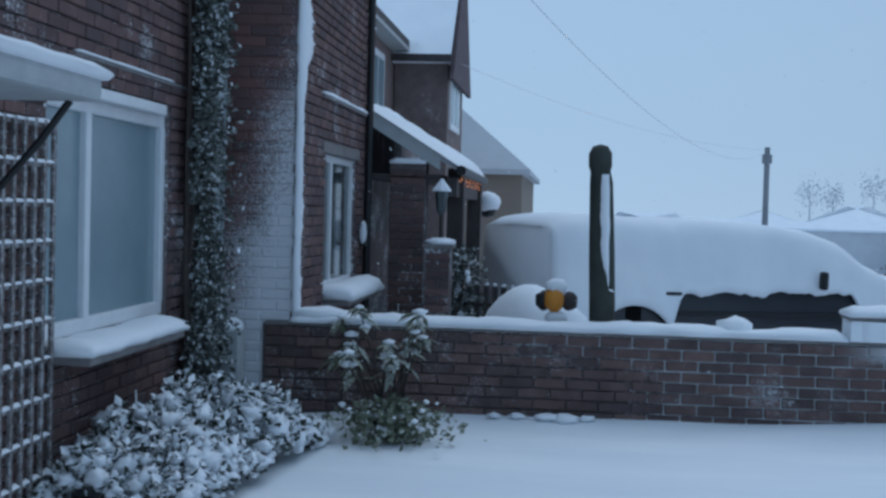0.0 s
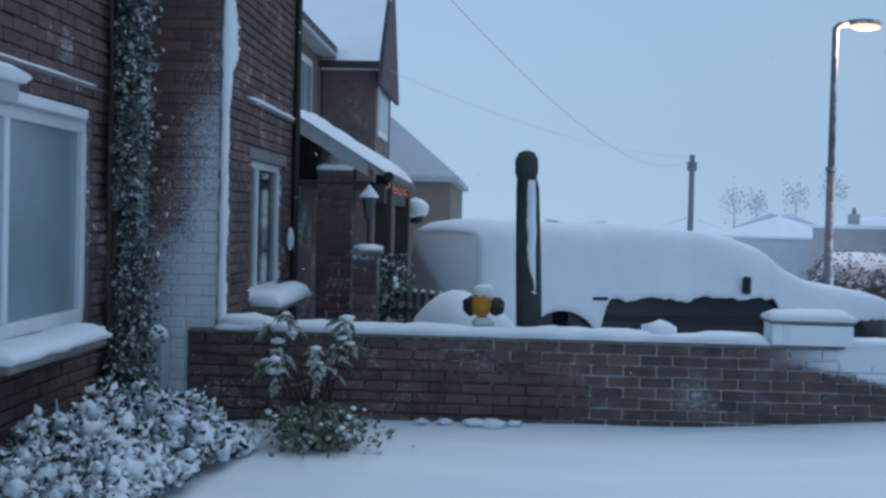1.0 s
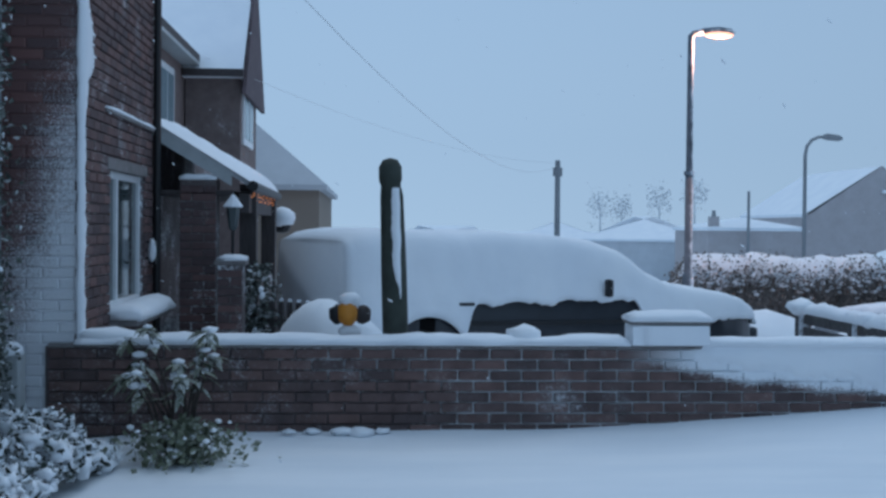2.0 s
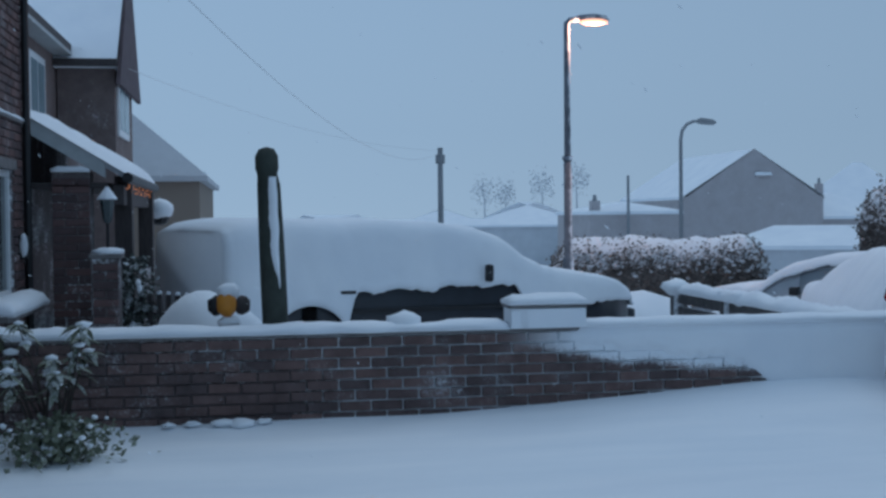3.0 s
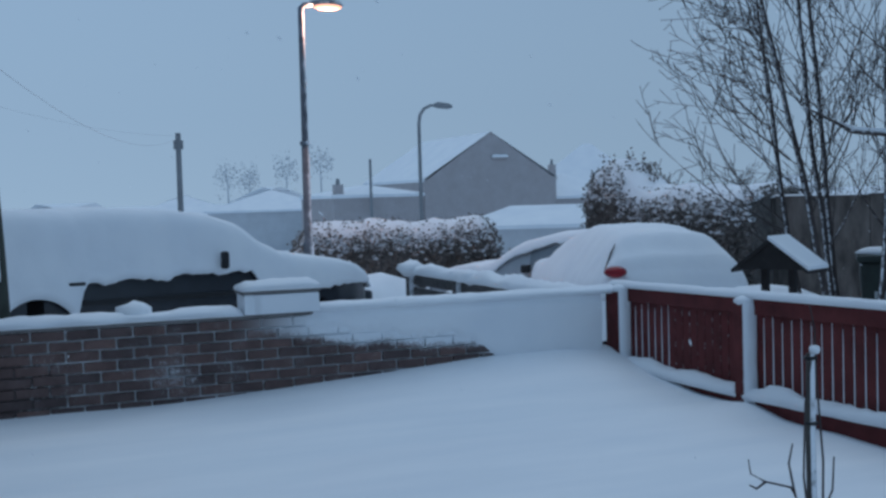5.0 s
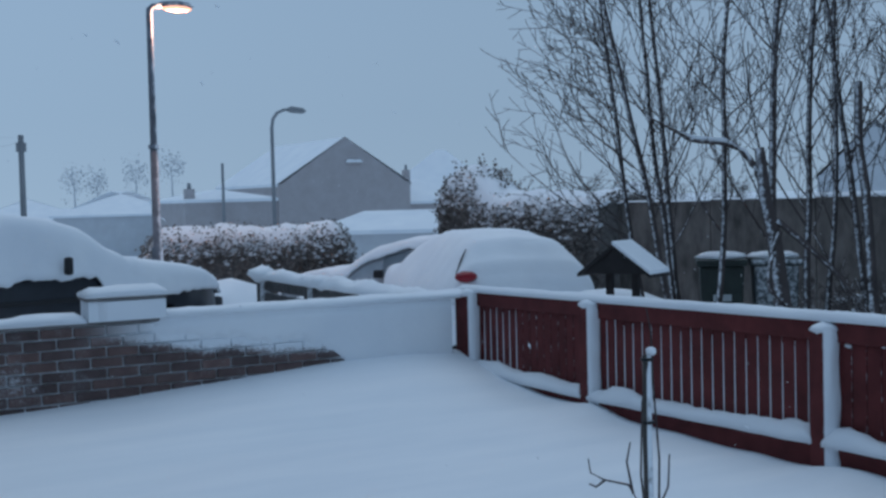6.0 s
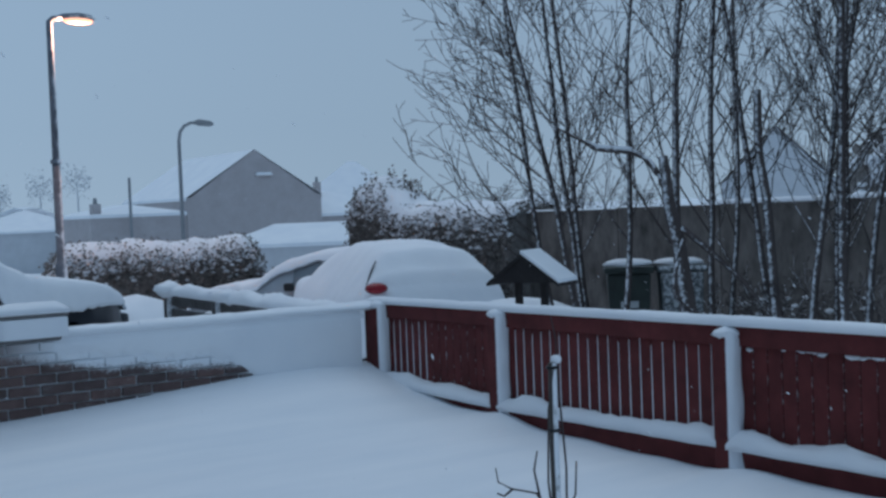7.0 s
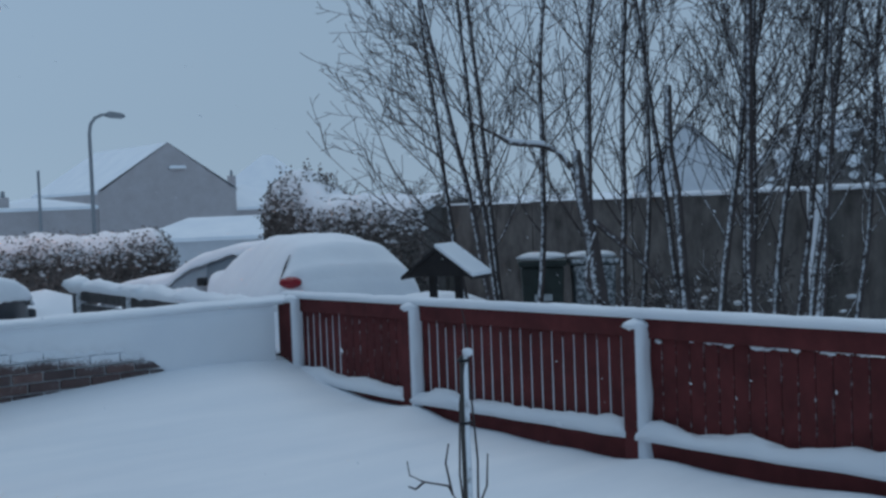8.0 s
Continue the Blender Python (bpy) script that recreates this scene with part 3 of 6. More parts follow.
ivy = thing("climbing_ivy", "evergreen ivy climbing a downpipe in the house corner, rimed with snow", "climber", (-2.48, 7.78, 0.0))
rnd = random.Random(4)
bm = bmesh.new()
snow = bmesh.new()
for k in range(12500):
    z = rnd.uniform(0.15, 4.6)
    w = 0.19 + 0.16 * nz(z * 1.3, 3.0) + 0.07 * math.sin(z * 4)
    y = rnd.uniform(-1, 1) * w
    p = (0.06 + abs(rnd.gauss(0, 0.08)) + 0.05 * nz(y * 3, z * 2, 6.0), y + 0.1 * nz(z * 0.9, 7.0), z)
    if nz(p[1] * 4, z * 2.6, 1.0) < -0.22:
        continue
    leaf_fan(bm, p, rnd.uniform(0.03, 0.065), rnd, -0.1)
    if k % 30 == 0:
        snow_blob(snow, p, (rnd.uniform(0.005, 0.013), rnd.uniform(0.005, 0.013), rnd.uniform(0.008, 0.022)), k, 0.6, 1)
tagged(part("foliage", bm, M_IVY, ivy), kind="stuff")
tagged(part("driven_snow", snow, M_SNOW, ivy, "clots of driven snow"), kind="stuff")
for k in range(5):
    bm = bmesh.new()
    q = [(0.05 + 0.03 * nz(k, j * 0.6), 0.1 * k - 0.22 + 0.12 * nz(j * 0.5, k + 3), j * 0.35) for j in range(13)]
    tube(bm, q, 0.014, 5)
    part("stem", bm, M_STEM, ivy)

pipe = thing("downpipe", "grey rainwater downpipe in the house corner", "pipe", (-2.40, 8.12, 0.0))
bm = bmesh.new()
tube(bm, [(0, 0, 0.1), (0, 0, 2.2), (0, 0, 4.6)], 0.055, 12)
part("pipe_length", bm, make_frosted("grey_pipe", (0.22, 0.25, 0.27), 0.1), pipe, smooth=True)
meter = thing("meter_box", "pale meter box at the foot of the wall under snow", "meter box", (-2.34, 8.2, 0.30))
part("cabinet", one_box(-0.10, 0.11, -0.08, 0.10, -0.3, 0.34, bevel=0.012), M_CANOPY, meter)
bm = bmesh.new()
snow_blob(bm, (0.0, 0.0, 0.36), (0.13, 0.12, 0.06), 1)
part("snow_cap", bm, M_SNOW, meter, "snow on top")

# gable end that steps forward beside the window wall, and the next house front beyond it
FX = -1.92
gable_end = thing("wall_gable_end", "projecting brick gable end with snow packed on its outer corner", "house wall", (0, 0, 0), kind="structure")
NW = (9.40, 10.82, 0.84, 1.92)
part("wall_core", one_box(-2.52, FX - 0.012, 8.512, 8.8, -0.4, 5.2), M_FACE_MORTAR, gable_end)
brick_face(gable_end, (-2.52, 8.5, 0.0), (1, 0, 0), (0, -1, 0), 0.6, 4.5, [], M_FACE_BRICK, M_FACE_BRICK, proud=-0.004)
verts, faces = [], []
for j in range(101):
    z = 0.66 + j * 0.04
    for i in range(7):
        a = i / 6
        wid = 0.028 * (1 + 0.4 * nz(z * 2.5, 1.0) + 0.5 * nz(z * 14, 4.0)) + 0.0
        lap = 0.11 * (1 + 0.6 * nz(z * 3.0, 8.0) + 0.7 * nz(z * 13, 2.0)) + 0.30 * math.exp(-((z - 2.75) / 0.28) ** 2) * max(0.2, 1 + nz(z * 12, 5.0))
        th = 0.02 * math.sin(math.pi * min(1, max(0, a * 0.9 + 0.05))) - 0.004
        if a < 0.5:
            verts.append((FX - wid * (1 - 2 * a), 8.5 - 0.012 - th, z))
        else:
            verts.append((FX + 0.008 + th, 8.5 + lap * (2 * a - 1), z))
    if j:
        b = (j - 1) * 7
        faces += [(b + i, b + i + 1, b + i + 8, b + i + 7) for i in range(6)]
mesh_part("corner_snow", verts, faces, M_SNOW, gable_end, "strip of snow packed round the corner", True)

next_front = thing("wall_next_house", "dark brick front of the adjoining house with a narrow window", "house wall", (0, 0, 0), kind="structure")
wall_boxes("wall_core", FX - 0.3, FX - 0.012, 8.8, 11.25, -0.4, 5.2, NW, M_MORTAR_HOUSE, next_front)
brick_face(next_front, (FX, 8.5, 0.0), (0, 1, 0), (1, 0, 0), 2.75, 4.5, [(NW[0] - 8.5, NW[1] - 8.5, NW[2], NW[3])], M_BRICK_HOUSE, M_BRICK_HOUSE_ISLAND, lambda u, z: 0.6 < z < 3.0)
part("inner_wall", one_box(-5.5, FX - 0.3, 11.15, 11.25, -0.4, 5.2), M_MORTAR_HOUSE, next_front)
part("string_course", one_box(FX - 0.01, FX + 0.03, 9.2, 11.22, 2.34, 2.37), M_CONCRETE, next_front)
snow_ridge("snow_ledge", (FX + 0.012, 9.2, 2.37), (FX + 0.012, 11.22, 2.37), 0.05, 0.026, next_front, "snow on the string course", 0.6)
bm = bmesh.new()
tube(bm, [(FX + 0.05, 11.2, 0.2), (FX + 0.05, 11.2, 4.8)], 0.034, 8)
part("drainpipe", bm, M_BLACK, next_front, "thin dark drainpipe")
window2 = thing("window_2", "narrow white framed window with dark glass and snow on its sill", "window", (0, 0, 0), kind="structure")
for y in (NW[0] + 0.03, (NW[0] + NW[1]) / 2 - 0.25, NW[1] - 0.03):
    part("window_frame", one_box(FX - 0.09, FX - 0.03, y - 0.03, y + 0.03, NW[2], NW[3], bevel=0.008), M_PVC, window2)
for z in (NW[2] + 0.03, NW[3] - 0.03):
    part("window_frame", one_box(FX - 0.088, FX - 0.032, NW[0] + 0.06, NW[1] - 0.06, z - 0.03, z + 0.03, bevel=0.008), M_PVC, window2)
part("pane", one_box(FX - 0.07, FX - 0.06, NW[0], NW[1], NW[2], NW[3], bevel=0), M_WINDOW_DARK, window2, "dark glass")
part("lintel", one_box(FX - 0.02, FX + 0.015, NW[0] - 0.1, NW[1] + 0.1, NW[3], NW[3] + 0.09), M_CONCRETE, window2, "brown stone lintel")
part("window_sill", one_box(FX - 0.05, FX + 0.22, NW[0] + 0.0, NW[1] + 0.1, 0.72, 0.78, bevel=0.01), M_CONCRETE, window2)
snow_ridge("sill_snow", (FX + 0.09, NW[0], 0.78), (FX + 0.09, NW[1] + 0.1, 0.78), 0.32, 0.11, window2, "heaped snow", 0.25, seed=21)

# ---------------- porch ----------------
porch = thing("porch", "brick porch with a snow-covered lean-to roof, pale bargeboard and fairy lights", "porch", (0, 0, 0))
PY0, PY1 = 11.4, 14.3
roof = mesh_part("roof", [(-1.95, PY0, 2.47), (-1.95, PY1, 2.47), (-1.05, PY1, 1.92), (-1.05, PY0, 1.92), (-1.95, PY0, 2.41), (-1.95, PY1, 2.41), (-1.05, PY1, 1.86), (-1.05, PY0, 1.86)],
                 [(0, 3, 2, 1), (4, 5, 6, 7), (0, 4, 7, 3), (1, 2, 6, 5), (3, 7, 6, 2), (0, 1, 5, 4)], M_SLATE, porch)
verts, faces = [], []
for i in range(25):
    u = i / 24
    for j in range(13):
        y = PY0 - 0.05 + (PY1 - PY0 + 0.1) * j / 12
        e = math.sqrt(max(0.0, min(1.0, u * 8, (1 - u) * 12, j * 2.0, (12 - j) * 2.0)))
        verts.append((-1.98 + 0.98 * u, y, 2.485 - 0.60 * u + 0.085 * e * (1 + 0.4 * nz(u * 5, y * 2))))
for i in range(24):
    for j in range(12):
        faces.append((i * 13 + j, (i + 1) * 13 + j, (i + 1) * 13 + j + 1, i * 13 + j + 1))
mesh_part("roof_snow", verts, faces, M_SNOW, porch, "thick snow on the lean-to", True)
mesh_part("bargeboard", [(-1.95, PY0 - 0.03, 2.46), (-1.22, PY0 - 0.03, 2.015), (-1.22, PY0 - 0.03, 1.87), (-1.95, PY0 - 0.03, 2.31), (-1.95, PY0 - 0.003, 2.46), (-1.22, PY0 - 0.003, 2.015), (-1.22, PY0 - 0.003, 1.87), (-1.95, PY0 - 0.003, 2.31)],
          [(0, 1, 2, 3), (7, 6, 5, 4), (0, 4, 5, 1), (3, 2, 6, 7), (1, 5, 6, 2), (0, 3, 7, 4)], M_CANOPY, porch, "pale sloping bargeboard")
bm = bmesh.new()
tube(bm, [(-1.02, PY0 - 0.05, 1.87), (-1.02, PY1 + 0.05, 1.85)], 0.05, 8)
part("gutter", bm, M_BLACK, porch, "black gutter")
side = part("side_wall", one_box(-1.70, -1.36, PY0 + 0.02, PY0 + 0.25, -0.4, 1.93), M_MORTAR_HOUSE, porch)
part("front_post", one_box(-1.18, -1.02, PY0 + 0.3, PY0 + 0.46, -0.4, 1.9), M_DARK_WOOD, porch)
part("front_post", one_box(-1.18, -1.02, PY1 - 0.3, PY1 - 0.1, -0.4, 1.85), M_DARK_WOOD, porch)
part("back_wall", one_box(-2.2, -1.96, 11.26, PY1 + 1.5, -0.4, 2.45), M_MORTAR_HOUSE, porch)
part("front_wall", one_box(-1.20, -1.05, PY0 + 0.5, PY1 - 0.3, -0.4, 0.95), M_MORTAR_HOUSE, porch)
part("ceiling_board", one_box(-1.95, -1.2, PY0 + 0.02, PY1, 1.78, 1.83), M_DARK_WOOD, porch)
part("front_beam", one_box(-1.16, -1.06, PY0 + 0.0, PY1, 1.62, 1.80), M_DARK_WOOD, porch)
for k in range(26):
    bm = bmesh.new()
    bmesh.ops.create_icosphere(bm, subdivisions=1, radius=0.010, matrix=Matrix.Translation((-1.035 + 0.01 * (k % 2), PY0 + 0.02 + k * 0.1, 1.77 + 0.035 * math.sin(k * 1.3))))
    part("fairy_light", bm, M_FAIRY, porch, "small orange light bulb")
brick_face(porch, (-1.70, PY0 + 0.02, 0.0), (1, 0, 0), (0, -1, 0), 0.34, 1.93, [], M_BRICK_HOUSE, M_BRICK_HOUSE_ISLAND, lambda u, z: z > 0.6, 90)
snow_ridge("ledge_snow", (-1.70, PY0 + 0.0, 1.93), (-1.36, PY0 + 0.0, 1.93), 0.10, 0.05, porch, "snow on the side wall")

bird_box = thing("hanging_lamp", "small outdoor lamp under a dome of snow at the porch corner", "lamp", (-0.98, 14.45, 1.42))
bm = bmesh.new()
tube(bm, [(0, 0, 0.0), (0, 0, 0.02), (0, 0, 0.10), (0, 0, 0.14)], [0.03, 0.09, 0.12, 0.05], 10)
part("lamp_body", bm, M_BLACK, bird_box)
bm = bmesh.new()
snow_blob(bm, (0, 0, 0.18), (0.17, 0.17, 0.13), 3, 0.15, 2)
part("snow_dome", bm, M_SNOW, bird_box, "dome of snow")
part("bracket", one_box(-0.2, 0.0, -0.02, 0.02, 0.05, 0.08), M_BLACK, bird_box)
wall_lamp = thing("wall_lamp", "small wall light plastered with snow beside the door", "lamp", (FX, 11.02, 1.2))
part("lamp_body", one_box(-0.01, 0.08, -0.05, 0.05, -0.05, 0.16, bevel=0.02), M_BLACK, wall_lamp)
bm = bmesh.new()
snow_blob(bm, (0.05, -0.05, 0.08), (0.035, 0.03, 0.11), 6, 0.4, 2)
part("snow_patch", bm, M_SNOW, wall_lamp, "driven snow")
pot_plant = thing("porch_plant", "dark potted plant by the porch flecked with snow", "plant", (-0.92, 11.0, 0.0))
bm = bmesh.new()
tube(bm, [(0, 0, -0.05), (0, 0, 0.3), (0, 0, 0.32)], [0.10, 0.14, 0.13], 12)
part("pot", bm, M_CONCRETE, pot_plant)
rnd = random.Random(51)
bm, sn = bmesh.new(), bmesh.new()
for k in range(900):
    z = rnd.uniform(0.3, 1.15)
    r = 0.15 * (1 - abs(z - 0.7))
    p = (rnd.gauss(0, 0.6) * r, rnd.gauss(0, 0.6) * r, z)
    leaf_fan(bm, p, rnd.uniform(0.03, 0.07), rnd)
    if k % 60 == 0:
        q = rnd.uniform(0.015, 0.035)
        snow_blob(sn, (p[0], p[1] - 0.02, z), (q, q, q * 1.4), k, 0.4, 1)
tagged(part("foliage", bm, M_IVY, pot_plant), kind="stuff")
tagged(part("caught_snow", sn, M_SNOW, pot_plant, "clots of snow"), kind="stuff")

gate_pier = thing("gate_pier", "brick gate pier with a snowy cap carrying a lantern", "pier", (-1.13, 10.62, 0.0))
part("pier_body", one_box(-0.11, 0.11, -0.11, 0.11, -0.3, 1.16), M_MORTAR_HOUSE, gate_pier)
part("cap_stone", one_box(-0.135, 0.135, -0.135, 0.135, 1.16, 1.20, bevel=0.008), M_CONCRETE, gate_pier)
bm = bmesh.new()
snow_blob(bm, (0, 0, 1.215), (0.14, 0.14, 0.04), 5)
part("snow_cap", bm, M_SNOW, gate_pier, "cushion of snow")
brick_face(gate_pier, (-0.11, -0.115, 0.45), (1, 0, 0), (0, -1, 0), 0.22, 0.7, [], M_BRICK_HOUSE, M_BRICK_HOUSE_ISLAND, lambda u, z: False)
lantern = thing("lantern", "old-fashioned black lantern with a snowy lid on a thin post", "lantern", (-1.12, 10.62, 1.20))
bm = bmesh.new()
tube(bm, [(0, 0, 0), (0, 0, 0.26)], 0.014, 6)
part("stem", bm, M_BLACK, lantern)
bm = bmesh.new()
tube(bm, [(0, 0, 0.26), (0, 0, 0.29), (0, 0, 0.46)], [0.025, 0.04, 0.062], 6)
part("lamp_body", bm, M_WINDOW_DARK, lantern, "dark glazed lantern body")
bm = bmesh.new()
tube(bm, [(0, 0, 0.46), (0, 0, 0.475), (0, 0, 0.53), (0, 0, 0.57)], [0.085, 0.082, 0.04, 0.01], 8)
part("lid", bm, M_SNOW, lantern, "snow-covered lid")

# ---------------- further wing and houses along the row ----------------
wing = thing("row_house", "two-storey brick house with a projecting gabled wing and snowy roof", "house", (0, 0, 0))
part("wall", one_box(-2.72, -1.90, 18.5, 21.0, -0.6, 3.80, bevel=0), M_FAR_BRICK, wing)
part("wall", one_box(-8.0, -2.74, 14.4, 24.0, -0.6, 3.95, bevel=0), M_FAR_BRICK, wing)
# gable roof of the wing: ridge runs back from the street
gz0, gzr, gyc = 3.82, 5.55, 19.85
mesh_part("wing_roof", [(-3.6, 18.25, gz0), (-1.84, 18.25, gz0), (-1.84, gyc, gzr), (-3.6, gyc, gzr), (-3.6, 21.4, gz0), (-1.84, 21.4, gz0),
                        (-3.6, 18.25, gz0 - 0.1), (-1.84, 18.25, gz0 - 0.1), (-1.84, 21.4, gz0 - 0.1), (-3.6, 21.4, gz0 - 0.1)],
          [(0, 1, 2, 3), (3, 2, 5, 4), (0, 6, 7, 1), (4, 5, 8, 9), (6, 9, 8, 7)], M_SNOW, wing, "snow-covered wing roof")
mesh_part("tile_gable", [(-1.85, 18.2, gz0 - 0.35), (-1.85, 21.45, gz0 - 0.35), (-1.85, gyc, gzr + 0.12), (-1.79, 18.2, gz0 - 0.35), (-1.79, 21.45, gz0 - 0.35), (-1.79, gyc, gzr + 0.12)],
          [(0, 2, 1), (3, 4, 5), (0, 1, 4, 3), (1, 2, 5, 4), (0, 3, 5, 2)], M_TILE, wing, "dark hung-tile gable")
mesh_part("main_roof", [(-2.5, 13.9, 4.05), (-2.5, 24.2, 4.05), (-5.4, 24.2, 6.6), (-5.4, 13.9, 6.6), (-8.3, 13.9, 4.05), (-8.3, 24.2, 4.05)],
          [(0, 1, 2, 3), (3, 2, 5, 4), (0, 3, 4), (1, 5, 2), (0, 4, 5, 1)], M_SNOW, wing, "snow-covered main roof")
part("fascia", one_box(-2.56, -2.48, 13.9, 18.3, 3.93, 4.04), M_DARK_WOOD, wing, "dark gutter board")
part("fascia", one_box(-2.9, -1.83, 18.2, 18.26, 3.72, 3.83), M_DARK_WOOD, wing, "dark gutter board")
part("soffit", one_box(-2.74, -2.48, 13.9, 18.4, 3.88, 3.93), M_CANOPY, wing, "pale soffit")
for y0, y1, x, z0, z1 in ((16.2, 17.4, -2.735, 2.6, 3.7), (18.75, 20.2, -1.895, 2.75, 3.6)):
    win = part("window", one_box(x - 0.05, x + 0.03, y0, y1, z0, z1, bevel=0.01), M_PVC, wing, "white framed window")
    part("pane", one_box(x + 0.031, x + 0.036, y0 + 0.1, y0 + (y1 - y0) * 0.47, z0 + 0.1, z1 - 0.1, bevel=0), M_WINDOW, win)
    part("pane", one_box(x + 0.031, x + 0.036, y0 + (y1 - y0) * 0.53, y1 - 0.1, z0 + 0.1, z1 - 0.1, bevel=0), M_WINDOW, win)


def hip_house(name, label, at, sx, sy, eave, ridge, wall_mat, roof_mat, over=0.25, gable=False, base=-1.2, turn=0.0, rlen=0.4):
    h = thing(name, label, "house", at, turn=turn)
    part("wall", one_box(-sx / 2, sx / 2, -sy / 2, sy / 2, base, eave, bevel=0), wall_mat, h)
    ox, oy = sx / 2 + over, sy / 2 + over
    k = 0.0 if gable else ox * 0.9
    v = [(-ox, -oy, eave), (ox, -oy, eave), (ox, oy, eave), (-ox, oy, eave), (0, -oy + k, ridge), (0, oy - k, ridge)]
    v += [(-ox, -oy, eave - 0.12), (ox, -oy, eave - 0.12), (ox, oy, eave - 0.12), (-ox, oy, eave - 0.12)]
    f = [(1, 2, 5, 4), (3, 0, 4, 5), (6, 7, 1, 0), (7, 8, 2, 1), (8, 9, 3, 2), (9, 6, 0, 3), (9, 8, 7, 6)]
    if gable:
        part_gable = [(-sx / 2, -sy / 2 - 0.01, eave - 0.1), (sx / 2, -sy / 2 - 0.01, eave - 0.1), (0, -sy / 2 - 0.01, ridge - over * (ridge - eave) / ox)]
        mesh_part("gable_wall", part_gable + [(a, b + 0.3, c) for a, b, c in part_gable], [(0, 1, 2), (5, 4, 3), (0, 3, 4, 1), (1, 4, 5, 2), (2, 5, 3, 0)], wall_mat, h)
        f = [(1, 2, 5, 4), (3, 0, 4, 5), (7, 8, 2, 1), (9, 6, 0, 3), (2, 3, 5)]
    else:
        f += [(0, 1, 4), (2, 3, 5)]
    mesh_part("roof", v, f, roof_mat, h, "snow-covered roof")
    return h


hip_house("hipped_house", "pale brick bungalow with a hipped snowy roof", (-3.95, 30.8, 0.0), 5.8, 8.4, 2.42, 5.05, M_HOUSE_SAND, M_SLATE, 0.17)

# ---------------- picket fence, snow heap, toy bird beyond the wall ----------------
picket = thing("picket_fence", "short dark picket fence topped with snow", "fence", (-1.0, 11.05, 0.0))
for k in range(10):
    part("picket", one_box(k * 0.08, k * 0.08 + 0.05, -0.01, 0.01, -0.2, 0.84 - 0.006 * k, bevel=0.004), M_DARK_WOOD, picket)
part("rail", one_box(-0.02, 0.8, 0.012, 0.04, 0.6, 0.66), M_DARK_WOOD, picket)
for k in range(10):
    bm = bmesh.new()
    snow_blob(bm, (k * 0.08 + 0.025, 0.0, 0.85 - 0.006 * k), (0.03, 0.022, 0.02), k, 0.2, 1)
    part("snow_tip", bm, M_SNOW, picket, "snow on a picket")
bm = bmesh.new()
snow_blob(bm, (-0.25, 9.75, 0.45), (0.42, 0.4, 0.46), 31, 0.15, 3)
heap = part("snow_mound", bm, M_SNOW)
tagged(heap, "smooth mound of snow against a parked car", "snow mound")

toy = thing("garden_ornament", "small orange and black garden ornament wearing a cap of snow", "ornament", (-0.08, 8.98, 0.0))
bm = bmesh.new()
tube(bm, [(0, 0, -0.1), (0, 0, 0.72)], 0.03, 8)
part("stand", bm, M_CANOPY, toy)
bm = bmesh.new()
snow_blob(bm, (-0.015, -0.035, 0.86), (0.075, 0.06, 0.10), 2, 0.15, 2)
part("ornament_body", bm, M_ORANGE, toy, "orange moulded body")
for s in (-1, 1):
    bm = bmesh.new()
    snow_blob(bm, (s * 0.095, 0.0, 0.85), (0.06, 0.04, 0.075), 4 + s, 0.2, 2)
    part("side_piece", bm, M_BLACK if s < 0 else M_DARK_WOOD, toy, "dark side piece")
bm = bmesh.new()
snow_blob(bm, (-0.0, 0.0, 0.955), (0.085, 0.08, 0.065), 9, 0.2, 2)
part("snow_cap", bm, M_SNOW, toy, "white cap of snow")
bm = bmesh.new()
snow_blob(bm, (0.0, -0.03, 0.73), (0.09, 0.06, 0.05), 10, 0.2, 2)
part("snow_foot", bm, M_SNOW, toy, "snow at its foot")


# ---------------- cars ----------------
def interp(table, s):
    for (a, *va), (b, *vb) in zip(table, table[1:]):
        if s <= b:
            k = 0 if b == a else max(0.0, (s - a) / (b - a))
            k = k * k * (3 - 2 * k) * 0.5 + k * 0.5
            return [p + (q - p) * k for p, q in zip(va, vb)]
    return list(table[-1][1:])


def section(w, top, tumble=0.22, belt=0.9, low=0.24, out=0.0, lift=0.0):
    """Half outline of a car body at one station, from the sill up to the roof's middle."""
    b = min(belt, top - 0.04)
    pts = [(w * 0.93, low), (w * 0.98, low + 0.12), (w, 0.55 * b + 0.1), (w * 0.995, b - 0.08), (w * 0.965, b)]
    cab = max(0.0, top - b)
    inner = 0.965 - tumble * min(1.0, cab / 0.5)
    for k, (fx, fz) in enumerate(((0.5, 0.45), (0.85, 0.8), (1.0, 0.93))):
        pts.append((w * (0.965 + (inner - 0.965) * fx), b + cab * fz))
    pts += [(w * inner * 0.86, b + cab * 0.985), (w * inner * 0.45, top), (0.0, top + 0.01)]
    res = []
    for x, z in pts:
        up = smooth01(z, b - 0.1, b + 0.25)
        res.append((x + out * (1 if x > 0.02 else 0), z + lift * max(up, 1.0 if cab < 0.06 and z >= b else 0.0)))
    return res


